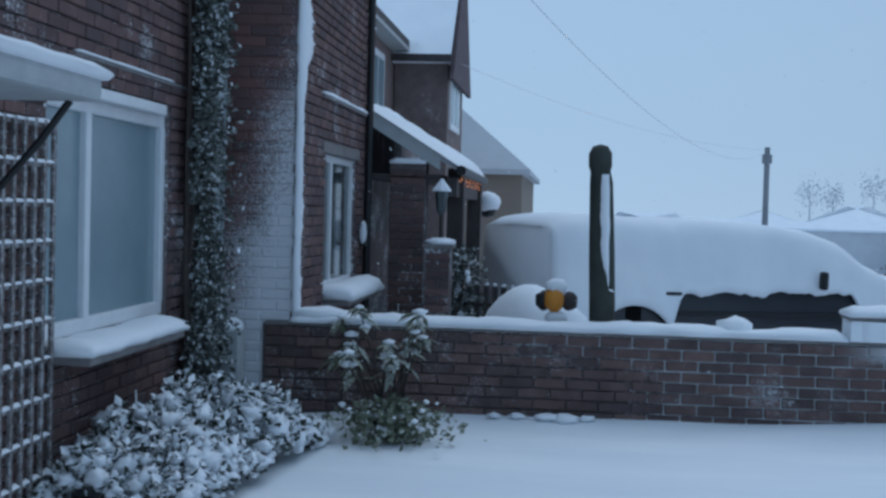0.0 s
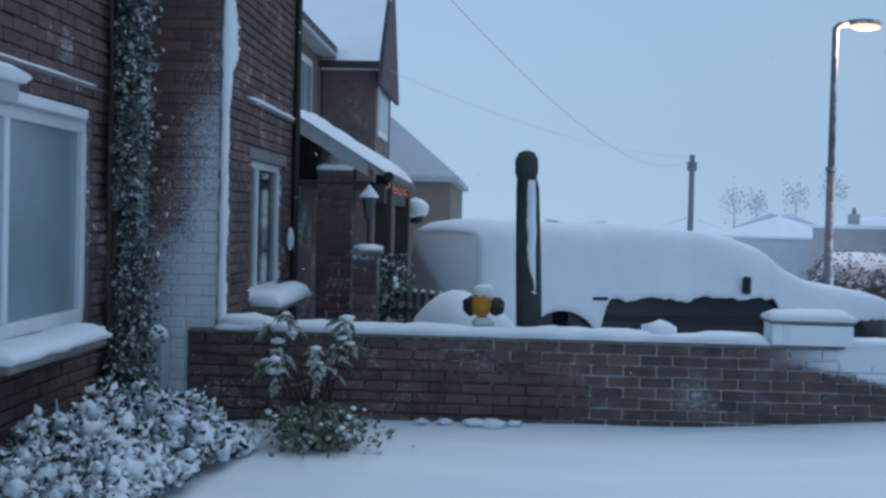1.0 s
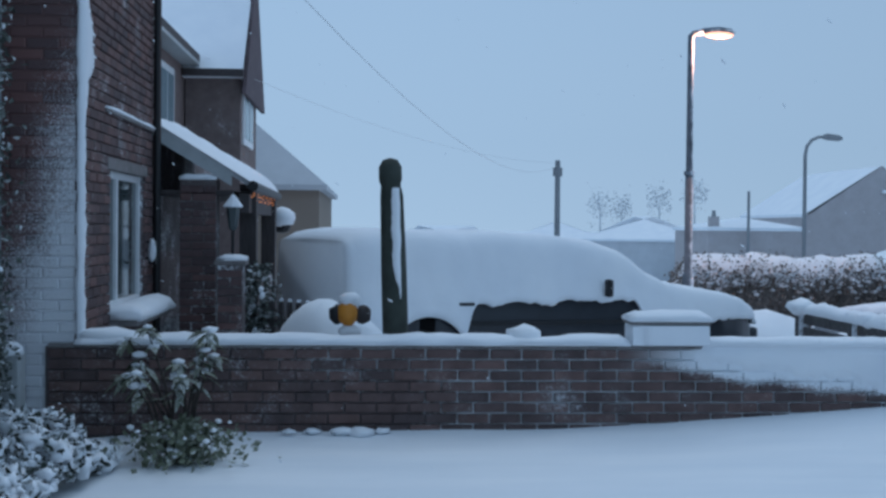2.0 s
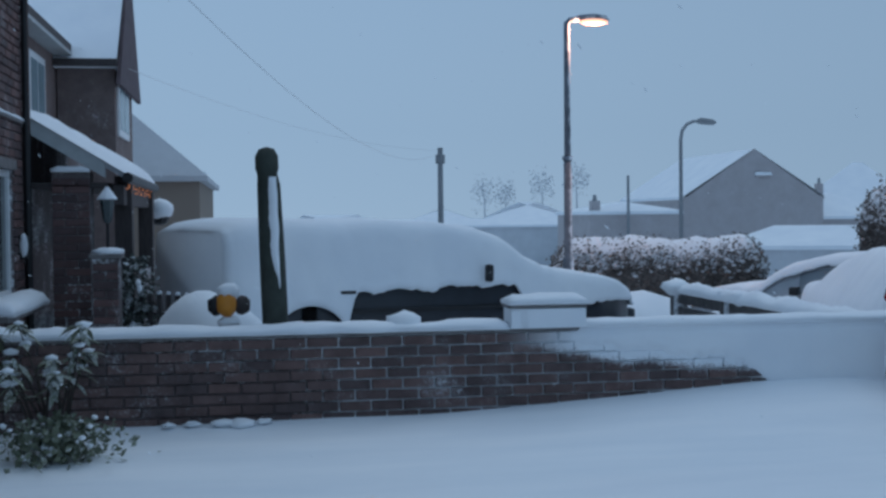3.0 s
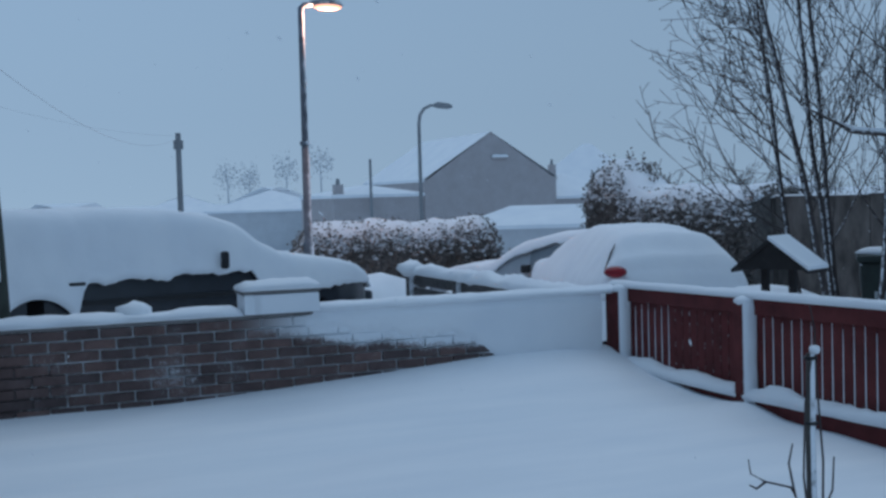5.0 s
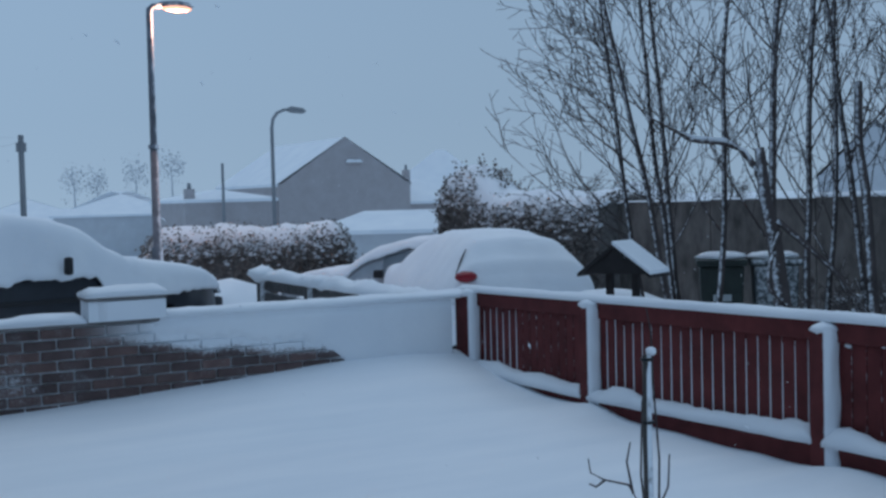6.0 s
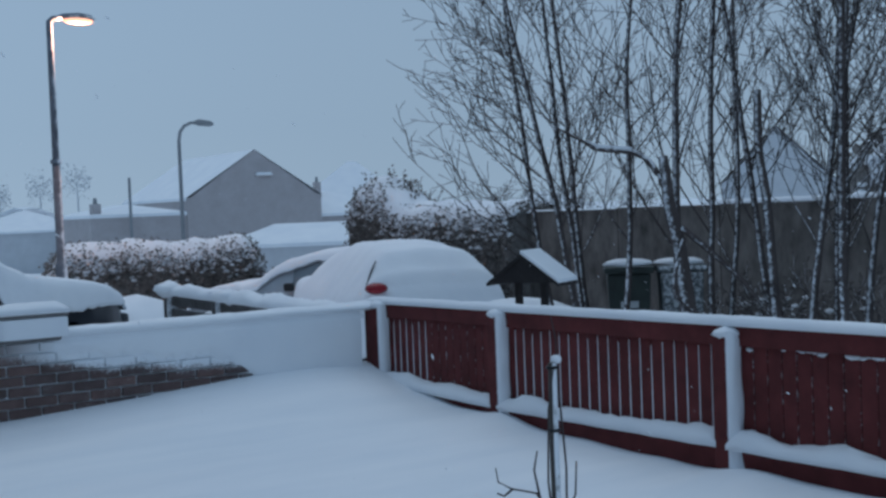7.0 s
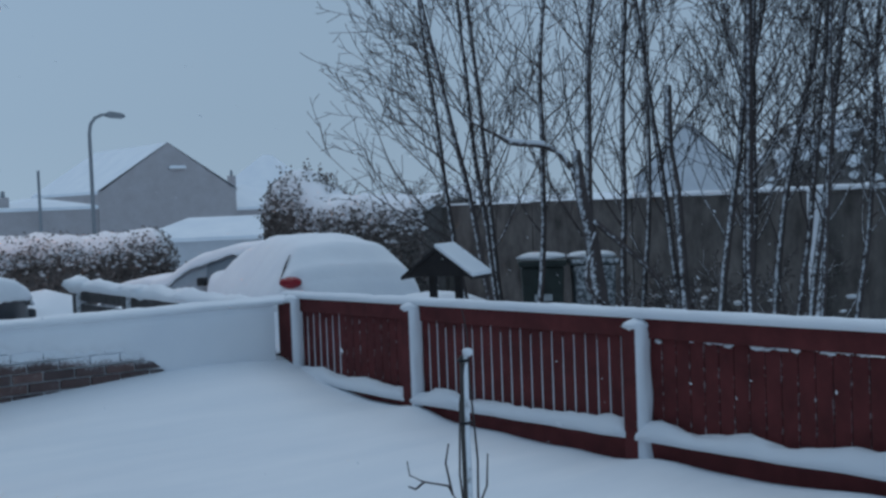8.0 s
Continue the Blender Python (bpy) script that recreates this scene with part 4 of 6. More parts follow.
def loft(stations, closed=True, keep=None):
    verts, faces, n = [], [], None
    for s, half in stations:
        ring = [(s, x, z) for x, z in half] + [(s, -x, z) for x, z in half[-2::-1]]
        n = len(ring)
        verts += ring
    for i in range(len(stations) - 1):
        for j in range(n - 1):
            q = (i * n + j, (i + 1) * n + j, (i + 1) * n + j + 1, i * n + j + 1)
            if keep is None or keep(i, j, n, [verts[k] for k in q]):
                faces.append(q)
    if closed:
        faces.append(tuple(range(n)))
        faces.append(tuple((len(stations) - 1) * n + j for j in range(n))[::-1])
    return verts, faces


def wheel(parent, x, y, r=0.31, w=0.2):
    bm = bmesh.new()
    prof = [(-w / 2, r * 0.62), (-w / 2, r * 0.93), (-w * 0.38, r), (w * 0.38, r), (w / 2, r * 0.93), (w / 2, r * 0.62)]
    seg = 28
    rings = [[bm.verts.new((rr * math.cos(k * math.tau / seg), yy, rr * math.sin(k * math.tau / seg))) for k in range(seg)] for yy, rr in prof]
    for r0, r1 in zip(rings, rings[1:]):
        for k in range(seg):
            bm.faces.new((r0[k], r0[(k + 1) % seg], r1[(k + 1) % seg], r1[k]))
    wh = part("wheel", bm, M_TYRE, parent, "black tyre", True)
    wh.location = (x, y, r)
    bm = bmesh.new()
    bmesh.ops.create_cone(bm, cap_ends=True, segments=24, radius1=r * 0.62, radius2=r * 0.62, depth=w * 0.7, matrix=Matrix.Rotation(radians(90), 4, "X"))
    for k in range(5):
        a = k * math.tau / 5
        bmesh.ops.create_cube(bm, size=1, matrix=Matrix.Rotation(-a, 4, "Y") @ Matrix.Translation((r * 0.33, 0, 0)) @ Matrix.Diagonal((r * 0.5, w * 0.86, 0.04, 1)))
    part("rim", bm, M_RIM, wh)


def build_car(name, label, at, turn, L, table, paint, cover, snow_top, snow_side, slope=0.0, axles=(0.85, 3.4), seed=1.0, tumble=0.22):
    """A car from a loft of sections (station, half width, height), under a coat of snow whose lower edge is cover(s, side)."""
    car = tagged(new(name), label, "car")
    car.matrix_world = pose(*at, 0, slope, turn)
    n = 60
    stations = [L * i / n for i in range(n + 1)]
    body = [(s, section(*interp(table, s), tumble)) for s in stations]

    def not_arch(i, j, m, q):
        cx, cz = sum(v[0] for v in q) / 4, sum(v[2] for v in q) / 4
        return not any((cx - a) ** 2 + (cz - 0.31) ** 2 < 0.41 ** 2 and abs(q[0][1]) > 0.6 for a in axles)

    v, f = loft(body, True, not_arch)
    mesh_part("body", v, f, paint, car, "", True)
    bm = bmesh.new()
    box(bm, 0.25, L - 0.25, -0.62, 0.62, 0.2, 0.75)
    part("underbody", bm, M_BLACK, car)
    def coat_half(s, side):
        """Half outline of the snow at a station, from its lower edge to the roof's middle."""
        half = section(*interp(table, s), tumble, out=snow_side, lift=snow_top * (1 + 0.25 * nz(s * 1.5, seed)))
        edge = cover(s, side) + 0.035 * nz(s * 4, side, seed) + 0.02 * nz(s * 13, side, seed + 3)
        for a in axles:
            if abs(s - a) < 0.43:
                edge = max(edge, 0.31 + math.sqrt(0.43 ** 2 - (s - a) ** 2))
        edge = min(edge, half[-1][1] - 0.05)
        pts = []
        for (x0, z0), (x1, z1) in zip(half, half[1:]):
            if z1 <= edge:
                continue
            if z0 < edge:
                k = (edge - z0) / (z1 - z0)
                pts.append((x0 + (x1 - x0) * k, edge))
            elif not pts:
                pts.append((x0, z0))
            pts.append((x1, z1))
        run = [0.0]
        for p, q in zip(pts, pts[1:]):
            run.append(run[-1] + math.dist(p, q))
        out = []
        for k in range(23):
            want, i = run[-1] * k / 22, 0
            while i < len(run) - 2 and run[i + 1] < want:
                i += 1
            f = (want - run[i]) / max(1e-6, run[i + 1] - run[i])
            out.append((pts[i][0] + (pts[i + 1][0] - pts[i][0]) * f, pts[i][1] + (pts[i + 1][1] - pts[i][1]) * f))
        return out

    v, f, m = [], [], 45
    steps = 170
    for i in range(steps + 1):
        s = L * i / steps
        e = -0.035 if i == 0 else 0.035 if i == steps else 0.0
        a, b = coat_half(s, 1), coat_half(s, -1)
        v += [(s + e, x, z) for x, z in a] + [(s + e, -x, z) for x, z in b[-2::-1]]
        if i:
            f += [((i - 1) * m + j, i * m + j, i * m + j + 1, (i - 1) * m + j + 1) for j in range(m - 1)]
    f.append(tuple(range(m)))
    f.append(tuple(steps * m + j for j in range(m - 1, -1, -1)))
    for _ in range(4):
        w = list(v)
        for i in range(1, steps):
            for j in range(1, m - 1):
                k = i * m + j
                p = w[k]
                q = [(w[k - 1][c] + w[k + 1][c] + w[k - m][c] + w[k + m][c]) / 4 for c in range(3)]
                v[k] = tuple(0.3 * p[c] + 0.7 * q[c] for c in range(3))
    v = [(x + 0.01 * nz(y * 3, z * 3, seed), y + 0.008 * nz(x * 6, z * 6, seed), z + 0.014 * nz(x * 3, y * 4, seed)) for x, y, z in v]
    coat = mesh_part("snow_coat", v, f, M_SNOW, car, "thick smooth coat of snow", True)
    sol = coat.modifiers.new("thickness", "SOLIDIFY")
    sol.thickness, sol.offset = max(0.02, snow_side * 0.9), -1.0
    sol.use_rim = True
    for a in axles:
        for y in (-1, 1):
            wheel(car, a, y * (table[2][1] - 0.12))
    return car


EST = [(0.0, 0.82, 1.30), (0.04, 0.86, 1.36), (0.2, 0.88, 1.385), (0.7, 0.88, 1.40), (1.4, 0.88, 1.40), (2.0, 0.88, 1.39), (2.5, 0.88, 1.36), (2.8, 0.87, 1.27), (3.2, 0.86, 1.06), (3.55, 0.85, 0.92),
       (4.1, 0.82, 0.86), (4.4, 0.77, 0.80), (4.65, 0.68, 0.70), (4.75, 0.56, 0.56)]


def estate_edge(s, side):
    if side >= 0:
        return 0.45 if s < 4.5 else 0.6
    if s < 1.0:
        return 0.2
    e = 0.86 - 0.03 * smooth01(s, 1.8, 2.0) + 0.05 * smooth01(s, 2.0, 2.1)
    e -= 0.20 * smooth01(s, 2.95, 3.1)
    return e - 0.45 * (1 - smooth01(s, 1.0, 1.2))


TH = 25.0
van = build_car("estate_car", "dark estate car buried under smooth snow, dark door panels showing", (-0.45, 11.2, -0.02), TH, 4.75, EST, M_CAR_DARK, estate_edge, 0.085, 0.035, slope=1.0, axles=(0.70, 3.6), tumble=0.09)
part("door_trim", one_box(1.15, 2.95, -0.90, -0.878, 0.66, 0.70), M_BLACK, van, "black rubbing strip")
part("door_handle", one_box(1.0, 1.16, -0.935, -0.89, 0.84, 0.87, bevel=0.01), M_BLACK, van, "dark handle")
part("wing_mirror", one_box(2.56, 2.62, -1.03, -0.94, 0.92, 1.09, bevel=0.028), M_BLACK, van, "black door mirror")
part("wiper_arm", one_box(-0.02, 0.05, -0.62, -0.44, 1.37, 1.43, bevel=0.02), M_BLACK, van, "dark edge of a spoiler showing through the snow")
part("bumper", one_box(4.62, 4.82, -0.62, 0.62, 0.40, 0.58, bevel=0.04), M_CAR_DARK, van, "dark front bumper")

HATCH = [(0.0, 0.60, 0.70), (0.05, 0.72, 0.95), (0.2, 0.80, 1.12), (0.55, 0.83, 1.34), (1.1, 0.84, 1.42), (1.9, 0.84, 1.42), (2.5, 0.84, 1.30), (3.0, 0.83, 1.02), (3.5, 0.80, 0.92), (3.8, 0.70, 0.78), (3.9, 0.55, 0.6)]
hatch = build_car("hatchback", "small hatchback wholly buried in snow, one red tail light showing", (7.28, 11.35, -0.47), 78, 3.9, HATCH, M_CAR_PALE, lambda s, side: 0.3, 0.09, 0.045, axles=(0.7, 3.1), seed=4.0, tumble=0.46)
bm = bmesh.new()
bmesh.ops.create_uvsphere(bm, u_segments=16, v_segments=10, radius=1, matrix=Matrix.Translation((0.03, 0.72, 1.08)) @ Matrix.Diagonal((0.10, 0.13, 0.065, 1)))
part("tail_light", bm, M_TAIL, hatch, "red tail light lens", True)
bm = bmesh.new()
seal = []
for q, k in ((0.27, 5), (0.34, 6), (0.42, 7)):
    hx, hz = section(*interp(HATCH, q), 0.46, out=0.085, lift=0.125)[k]
    seal.append((q, hx, hz))
tube(bm, seal, [0.006, 0.012, 0.006], 6)
part("window_seal", bm, M_BLACK, hatch, "dark edge of the rear window")
SALOON = [(0.0, 0.62, 0.75), (0.06, 0.74, 0.98), (0.5, 0.80, 1.12), (1.0, 0.83, 1.36), (1.5, 0.84, 1.42), (2.1, 0.84, 1.40), (2.6, 0.84, 1.28), (3.1, 0.83, 1.0), (3.6, 0.81, 0.92), (4.1, 0.72, 0.8), (4.2, 0.56, 0.6)]
far_car = build_car("silver_car", "silver street car with snow on roof and bonnet", (10.15, 15.25, -0.60), 139, 4.2, SALOON, M_CAR_PALE, lambda s, side: interp(SALOON, s)[1] - 0.07, 0.07, 0.03, axles=(0.75, 3.35), seed=9.0)

verts, faces = [], []
for i in range(9):
    q = 1.05 + 1.45 * i / 8
    half = section(*interp(SALOON, q), out=0.006)
    verts += [(q, half[4][0], half[4][1] + 0.04), (q, half[6][0], half[6][1])]
    if i:
        faces.append((2 * i - 2, 2 * i, 2 * i + 1, 2 * i - 1))
mesh_part("side_window", verts, faces, M_CAR_GLASS, far_car, "frosted side window", True)
part("wing_mirror", one_box(2.45, 2.58, 0.86, 1.02, 0.92, 1.04, bevel=0.03), M_BLACK, far_car, "dark door mirror")

# ---------------- red fence ----------------
FENX = 4.95
fence = thing("red_fence", "red-stained timber fence with palings between posts, topped with snow", "fence", (FENX, 0, 0))
posts_y = (8.37, 6.69, 4.52, 2.15)
for k, y in enumerate(posts_y):
    top = 0.70 + 0.02 * k
    part("fence_post", one_box(-0.10, 0.02, y - 0.05, y + (0.16 if k == 0 else 0.05), -0.4, top, bevel=0.006), M_PAINT_RED, fence)
    verts, faces = [], []
    for j in range(31):
        z = top + 0.03 - (top + 0.08) * j / 30
        for i in range(9):
            a = math.pi * i / 8
            k2 = 1 + 0.3 * nz(z * 6, i * 0.5, y) - (0.6 if j == 0 else 0.15 if j == 1 else 0) + 0.8 * smooth01(z, 0.16, -0.02)
            verts.append((-0.045 - 0.052 * math.cos(a), y - 0.045 - 0.045 * math.sin(a) ** 0.7 * k2, z))
        if j:
            b = (j - 1) * 9
            faces += [(b + i, b + i + 1, b + i + 10, b + i + 9) for i in range(8)]
    mesh_part("post_snow", verts, faces, M_SNOW, fence, "strip of snow stuck to the windward face", True)
    bm = bmesh.new()
    snow_blob(bm, (-0.045, y - 0.01, top + 0.012), (0.075, 0.075, 0.04), y, 0.3, 2)
    part("post_cap_snow", bm, M_SNOW, fence, "snow cap")
for y1, y0 in zip(posts_y, posts_y[1:]):
    bm = one_box(-0.03, 0.012, y0 + 0.05, y1 - 0.05, 0.615, 0.73)
    for v in bm.verts:
        v.co.z += 0.018 * (8.42 - v.co.y)
    part("top_rail", bm, M_PAINT_RED, fence)
    bm = one_box(-0.05, 0.01, y0 + 0.05, y1 - 0.05, -0.12, 0.115)
    for v in bm.verts:
        v.co.z += 0.026 * max(0, 6.6 - v.co.y)
    part("gravel_board", bm, M_PAINT_RED, fence)
    snow_ridge("rail_snow", (-0.05, y0 + 0.04, 0.10 + 0.026 * max(0, 6.6 - y0)), (-0.05, y1 - 0.04, 0.10 + 0.026 * max(0, 6.6 - y1)), 0.12, 0.07, fence, "snow on the bottom board", 0.75, seed=y0)
    n = int((y1 - y0 - 0.1) / 0.098)
    for k in range(n):
        y = y0 + 0.06 + k * 0.098
        part("paling", one_box(-0.006, 0.014, y, y + 0.088, 0.02, 0.70, bevel=0.003), M_PAINT_RED, fence)
    if y1 > 4.6:
        for k in (range(n) if y1 < 7 else range(n - 7, n)):
            y = y0 + 0.06 + k * 0.098 + 0.091
            hi = 0.62 + 0.018 * (8.42 - y) - 0.02 * (k % 3)
            lo = 0.14
            mesh_part("gap_snow", [(-0.006, y - 0.005, lo), (-0.006, y + 0.005, lo), (-0.012, y, lo), (-0.006, y - 0.002, hi), (-0.006, y + 0.002, hi), (-0.009, y, hi)],
                [(0, 2, 5, 3), (2, 1, 4, 5), (3, 5, 4), (0, 1, 2)], M_SNOW, fence, "line of snow in the gap")
rnd = random.Random(14)
for k in range(46):
    bm = bmesh.new()
    y = rnd.uniform(2.25, 4.42)
    r = rnd.uniform(0.008, 0.022)
    snow_blob(bm, (-0.008, y, 0.795 - 0.0265 * y + rnd.gauss(0, 0.008)), (0.006, r * rnd.uniform(1.0, 2.6), r * 0.7), k, 0.8, 1)
    part("stuck_snow", bm, M_SNOW, fence, "ragged scrap of stuck snow")
snow_ridge("rail_cap_snow", (-0.01, 2.0, 0.845), (-0.01, 8.6, 0.725), 0.09, 0.045, fence, "snow along the top rail", 0.2, seed=2)

# low weathered fence carrying on beyond the corner
low_fence = thing("low_fence", "low weathered timber fence thick with snow on its rail", "fence", (0, 0, 0))
q0, q1 = Vector((4.88, 9.0, 0.0)), Vector((4.42, 12.1, 0.0))
for k in range(4):
    p = q0.lerp(q1, 0.02 + k * 0.32)
    part("fence_post", one_box(p.x - 0.06, p.x + 0.06, p.y - 0.06, p.y + 0.06, -0.4, 0.60 + 0.035 * k, bevel=0.01), M_OLD_WOOD, low_fence)
    bm = bmesh.new()
    snow_blob(bm, (p.x, p.y, 0.64 + 0.035 * k), (0.11, 0.11, 0.05), k, 0.3, 2)
    part("post_cap_snow", bm, M_SNOW, low_fence, "snow cap")
for z in (0.14, 0.32, 0.47):
    mesh_part("rail", [(q0.x - 0.02, q0.y, z), (q1.x - 0.02, q1.y, z + 0.1), (q1.x + 0.02, q1.y, z + 0.1), (q0.x + 0.02, q0.y, z), (q0.x - 0.02, q0.y, z + 0.12), (q1.x - 0.02, q1.y, z + 0.22), (q1.x + 0.02, q1.y, z + 0.22), (q0.x + 0.02, q0.y, z + 0.12)],
              [(0, 3, 2, 1), (4, 5, 6, 7), (0, 1, 5, 4), (2, 3, 7, 6), (1, 2, 6, 5), (0, 4, 7, 3)], M_OLD_WOOD, low_fence)
snow_ridge("rail_snow", (q0.x, q0.y - 0.25, 0.60), (q1.x, q1.y, 0.70), 0.2, 0.09, low_fence, "thick rope of snow", 0.5, seed=8)
for k, (u, r) in enumerate(((0.06, 0.09), (0.22, 0.11), (0.40, 0.10), (0.58, 0.13), (0.66, 0.10), (0.86, 0.12), (0.97, 0.14))):
    bm = bmesh.new()
    p = q0.lerp(q1, u)
    snow_blob(bm, (p.x + 0.03 * (k % 3 - 1), p.y, 0.635 + 0.10 * u), (r, r * 1.6, r * 0.6), 60 + k, 0.4, 2)
    part("snow_lump", bm, M_SNOW, low_fence, "lump of snow on the rail")
bm = bmesh.new()
snow_blob(bm, (4.2, 13.4, -0.05), (1.1, 1.0, 0.62), 41, 0.2, 3)
snow_blob(bm, (5.2, 12.9, -0.25), (0.9, 0.7, 0.62), 43, 0.2, 3)
snow_blob(bm, (3.95, 14.6, -0.2), (0.9, 0.8, 0.66), 47, 0.2, 3)
bank = part("snow_bank", bm, M_SNOW)
bm = bmesh.new()
snow_blob(bm, (7.95, 10.75, -0.15), (0.75, 0.8, 0.62), 53, 0.15, 3)
tagged(part("snow_bank", bm, M_SNOW), "drift of snow against the buried hatchback", "snow bank")
tagged(bank, "bank of drifted snow at the roadside", "snow bank")


# ---------------- street lamps, pole, wires ----------------
lamp = thing("street_lamp", "lit steel street lamp with a glowing orange lantern", "street lamp", (4.76, 17.74, -0.35))
bm = bmesh.new()
tube(bm, [(0, 0, 0), (0, 0, 1.2), (0, 0, 1.21), (0, 0, 2.68)], [0.085, 0.085, 0.062, 0.06], 12)
part("column", bm, M_STEEL, lamp, smooth=True)
bm = bmesh.new()
tube(bm, [(0, 0, 2.66), (0, 0, 4.62), (0.0, 0, 4.70), (0.05, 0, 4.75), (0.18, 0, 4.77)], [0.052, 0.045, 0.045, 0.042, 0.04], 12)
part("upper_column", bm, M_STEEL, lamp, smooth=True)
bm = bmesh.new()
tube(bm, [(0, 0, 2.66), (0, 0, 2.72)], 0.08, 12)
part("collar", bm, M_STEEL, lamp)
bm = bmesh.new()
tube(bm, [(0.14, 0, 4.785), (0.2, 0, 4.79), (0.42, 0, 4.80), (0.60, 0, 4.785), (0.66, 0, 4.77)], [0.025, 0.042, 0.055, 0.045, 0.02], 12)
part("hood", bm, M_STEEL, lamp, "grey lantern hood", True)
bm = bmesh.new()
bmesh.ops.create_uvsphere(bm, u_segments=16, v_segments=8, radius=1, matrix=Matrix.Translation((0.42, 0, 4.735)) @ Matrix.Diagonal((0.225, 0.085, 0.048, 1)))
part("lamp_glass", bm, M_LAMP, lamp, "glowing orange bowl", True)
bulb = bpy.data.lights.new("lamp_light", "POINT")
bulb.energy, bulb.color, bulb.shadow_soft_size = 70, (1.0, 0.50, 0.32), 0.12
lo = new("lamp_light", bulb)
lo.matrix_world = pose(4.76 + 0.42, 17.74, -0.35 + 4.60)

lamp2 = thing("street_lamp", "distant unlit street lamp with a bent arm", "street lamp", (10.95, 30.0, -0.75))
bm = bmesh.new()
tube(bm, [(0, 0, 0), (0, 0, 4.15), (0.04, 0, 4.38), (0.16, 0, 4.54), (0.34, 0, 4.62), (0.5, 0, 4.63)], [0.06, 0.047, 0.045, 0.042, 0.04, 0.035], 10)
part("column", bm, M_FAR_STEEL, lamp2, smooth=True)
bm = bmesh.new()
tube(bm, [(0.42, 0, 4.62), (0.55, 0, 4.63), (0.85, 0, 4.6), (0.95, 0, 4.59)], [0.04, 0.09, 0.08, 0.03], 10)
part("hood", bm, M_FAR_STEEL, lamp2, smooth=True)

pole = thing("telegraph_pole", "distant wooden telegraph pole", "pole", (5.0, 32.0, -0.85))
bm = bmesh.new()
tube(bm, [(0, 0, 0), (0, 0, 4.17)], [0.085, 0.07], 10)
part("pole_shaft", bm, M_FAR_STEEL, pole)
bm = bmesh.new()
box(bm, -0.12, 0.12, -0.05, 0.05, 3.75, 3.98)
part("bracket", bm, M_FAR_STEEL, pole)


def wire(name, a, b, sag, r):
    bm = bmesh.new()
    a, b = Vector(a), Vector(b)
    pts = [a.lerp(b, k / 20) - Vector((0, 0, sag * 4 * (k / 20) * (1 - k / 20))) for k in range(21)]
    tube(bm, pts, r, 5)
    # the wire borrows the far walls' colour, with its painted haze
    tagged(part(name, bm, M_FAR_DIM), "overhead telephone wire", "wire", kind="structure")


wire("overhead_wire", (5.0, 32.0, 3.2), (-1.45, 6.0, 3.9), 0.9, 0.0035)
wire("overhead_wire", (5.0, 32.0, 3.25), (-2.4, 18.3, 4.0), 0.35, 0.003)


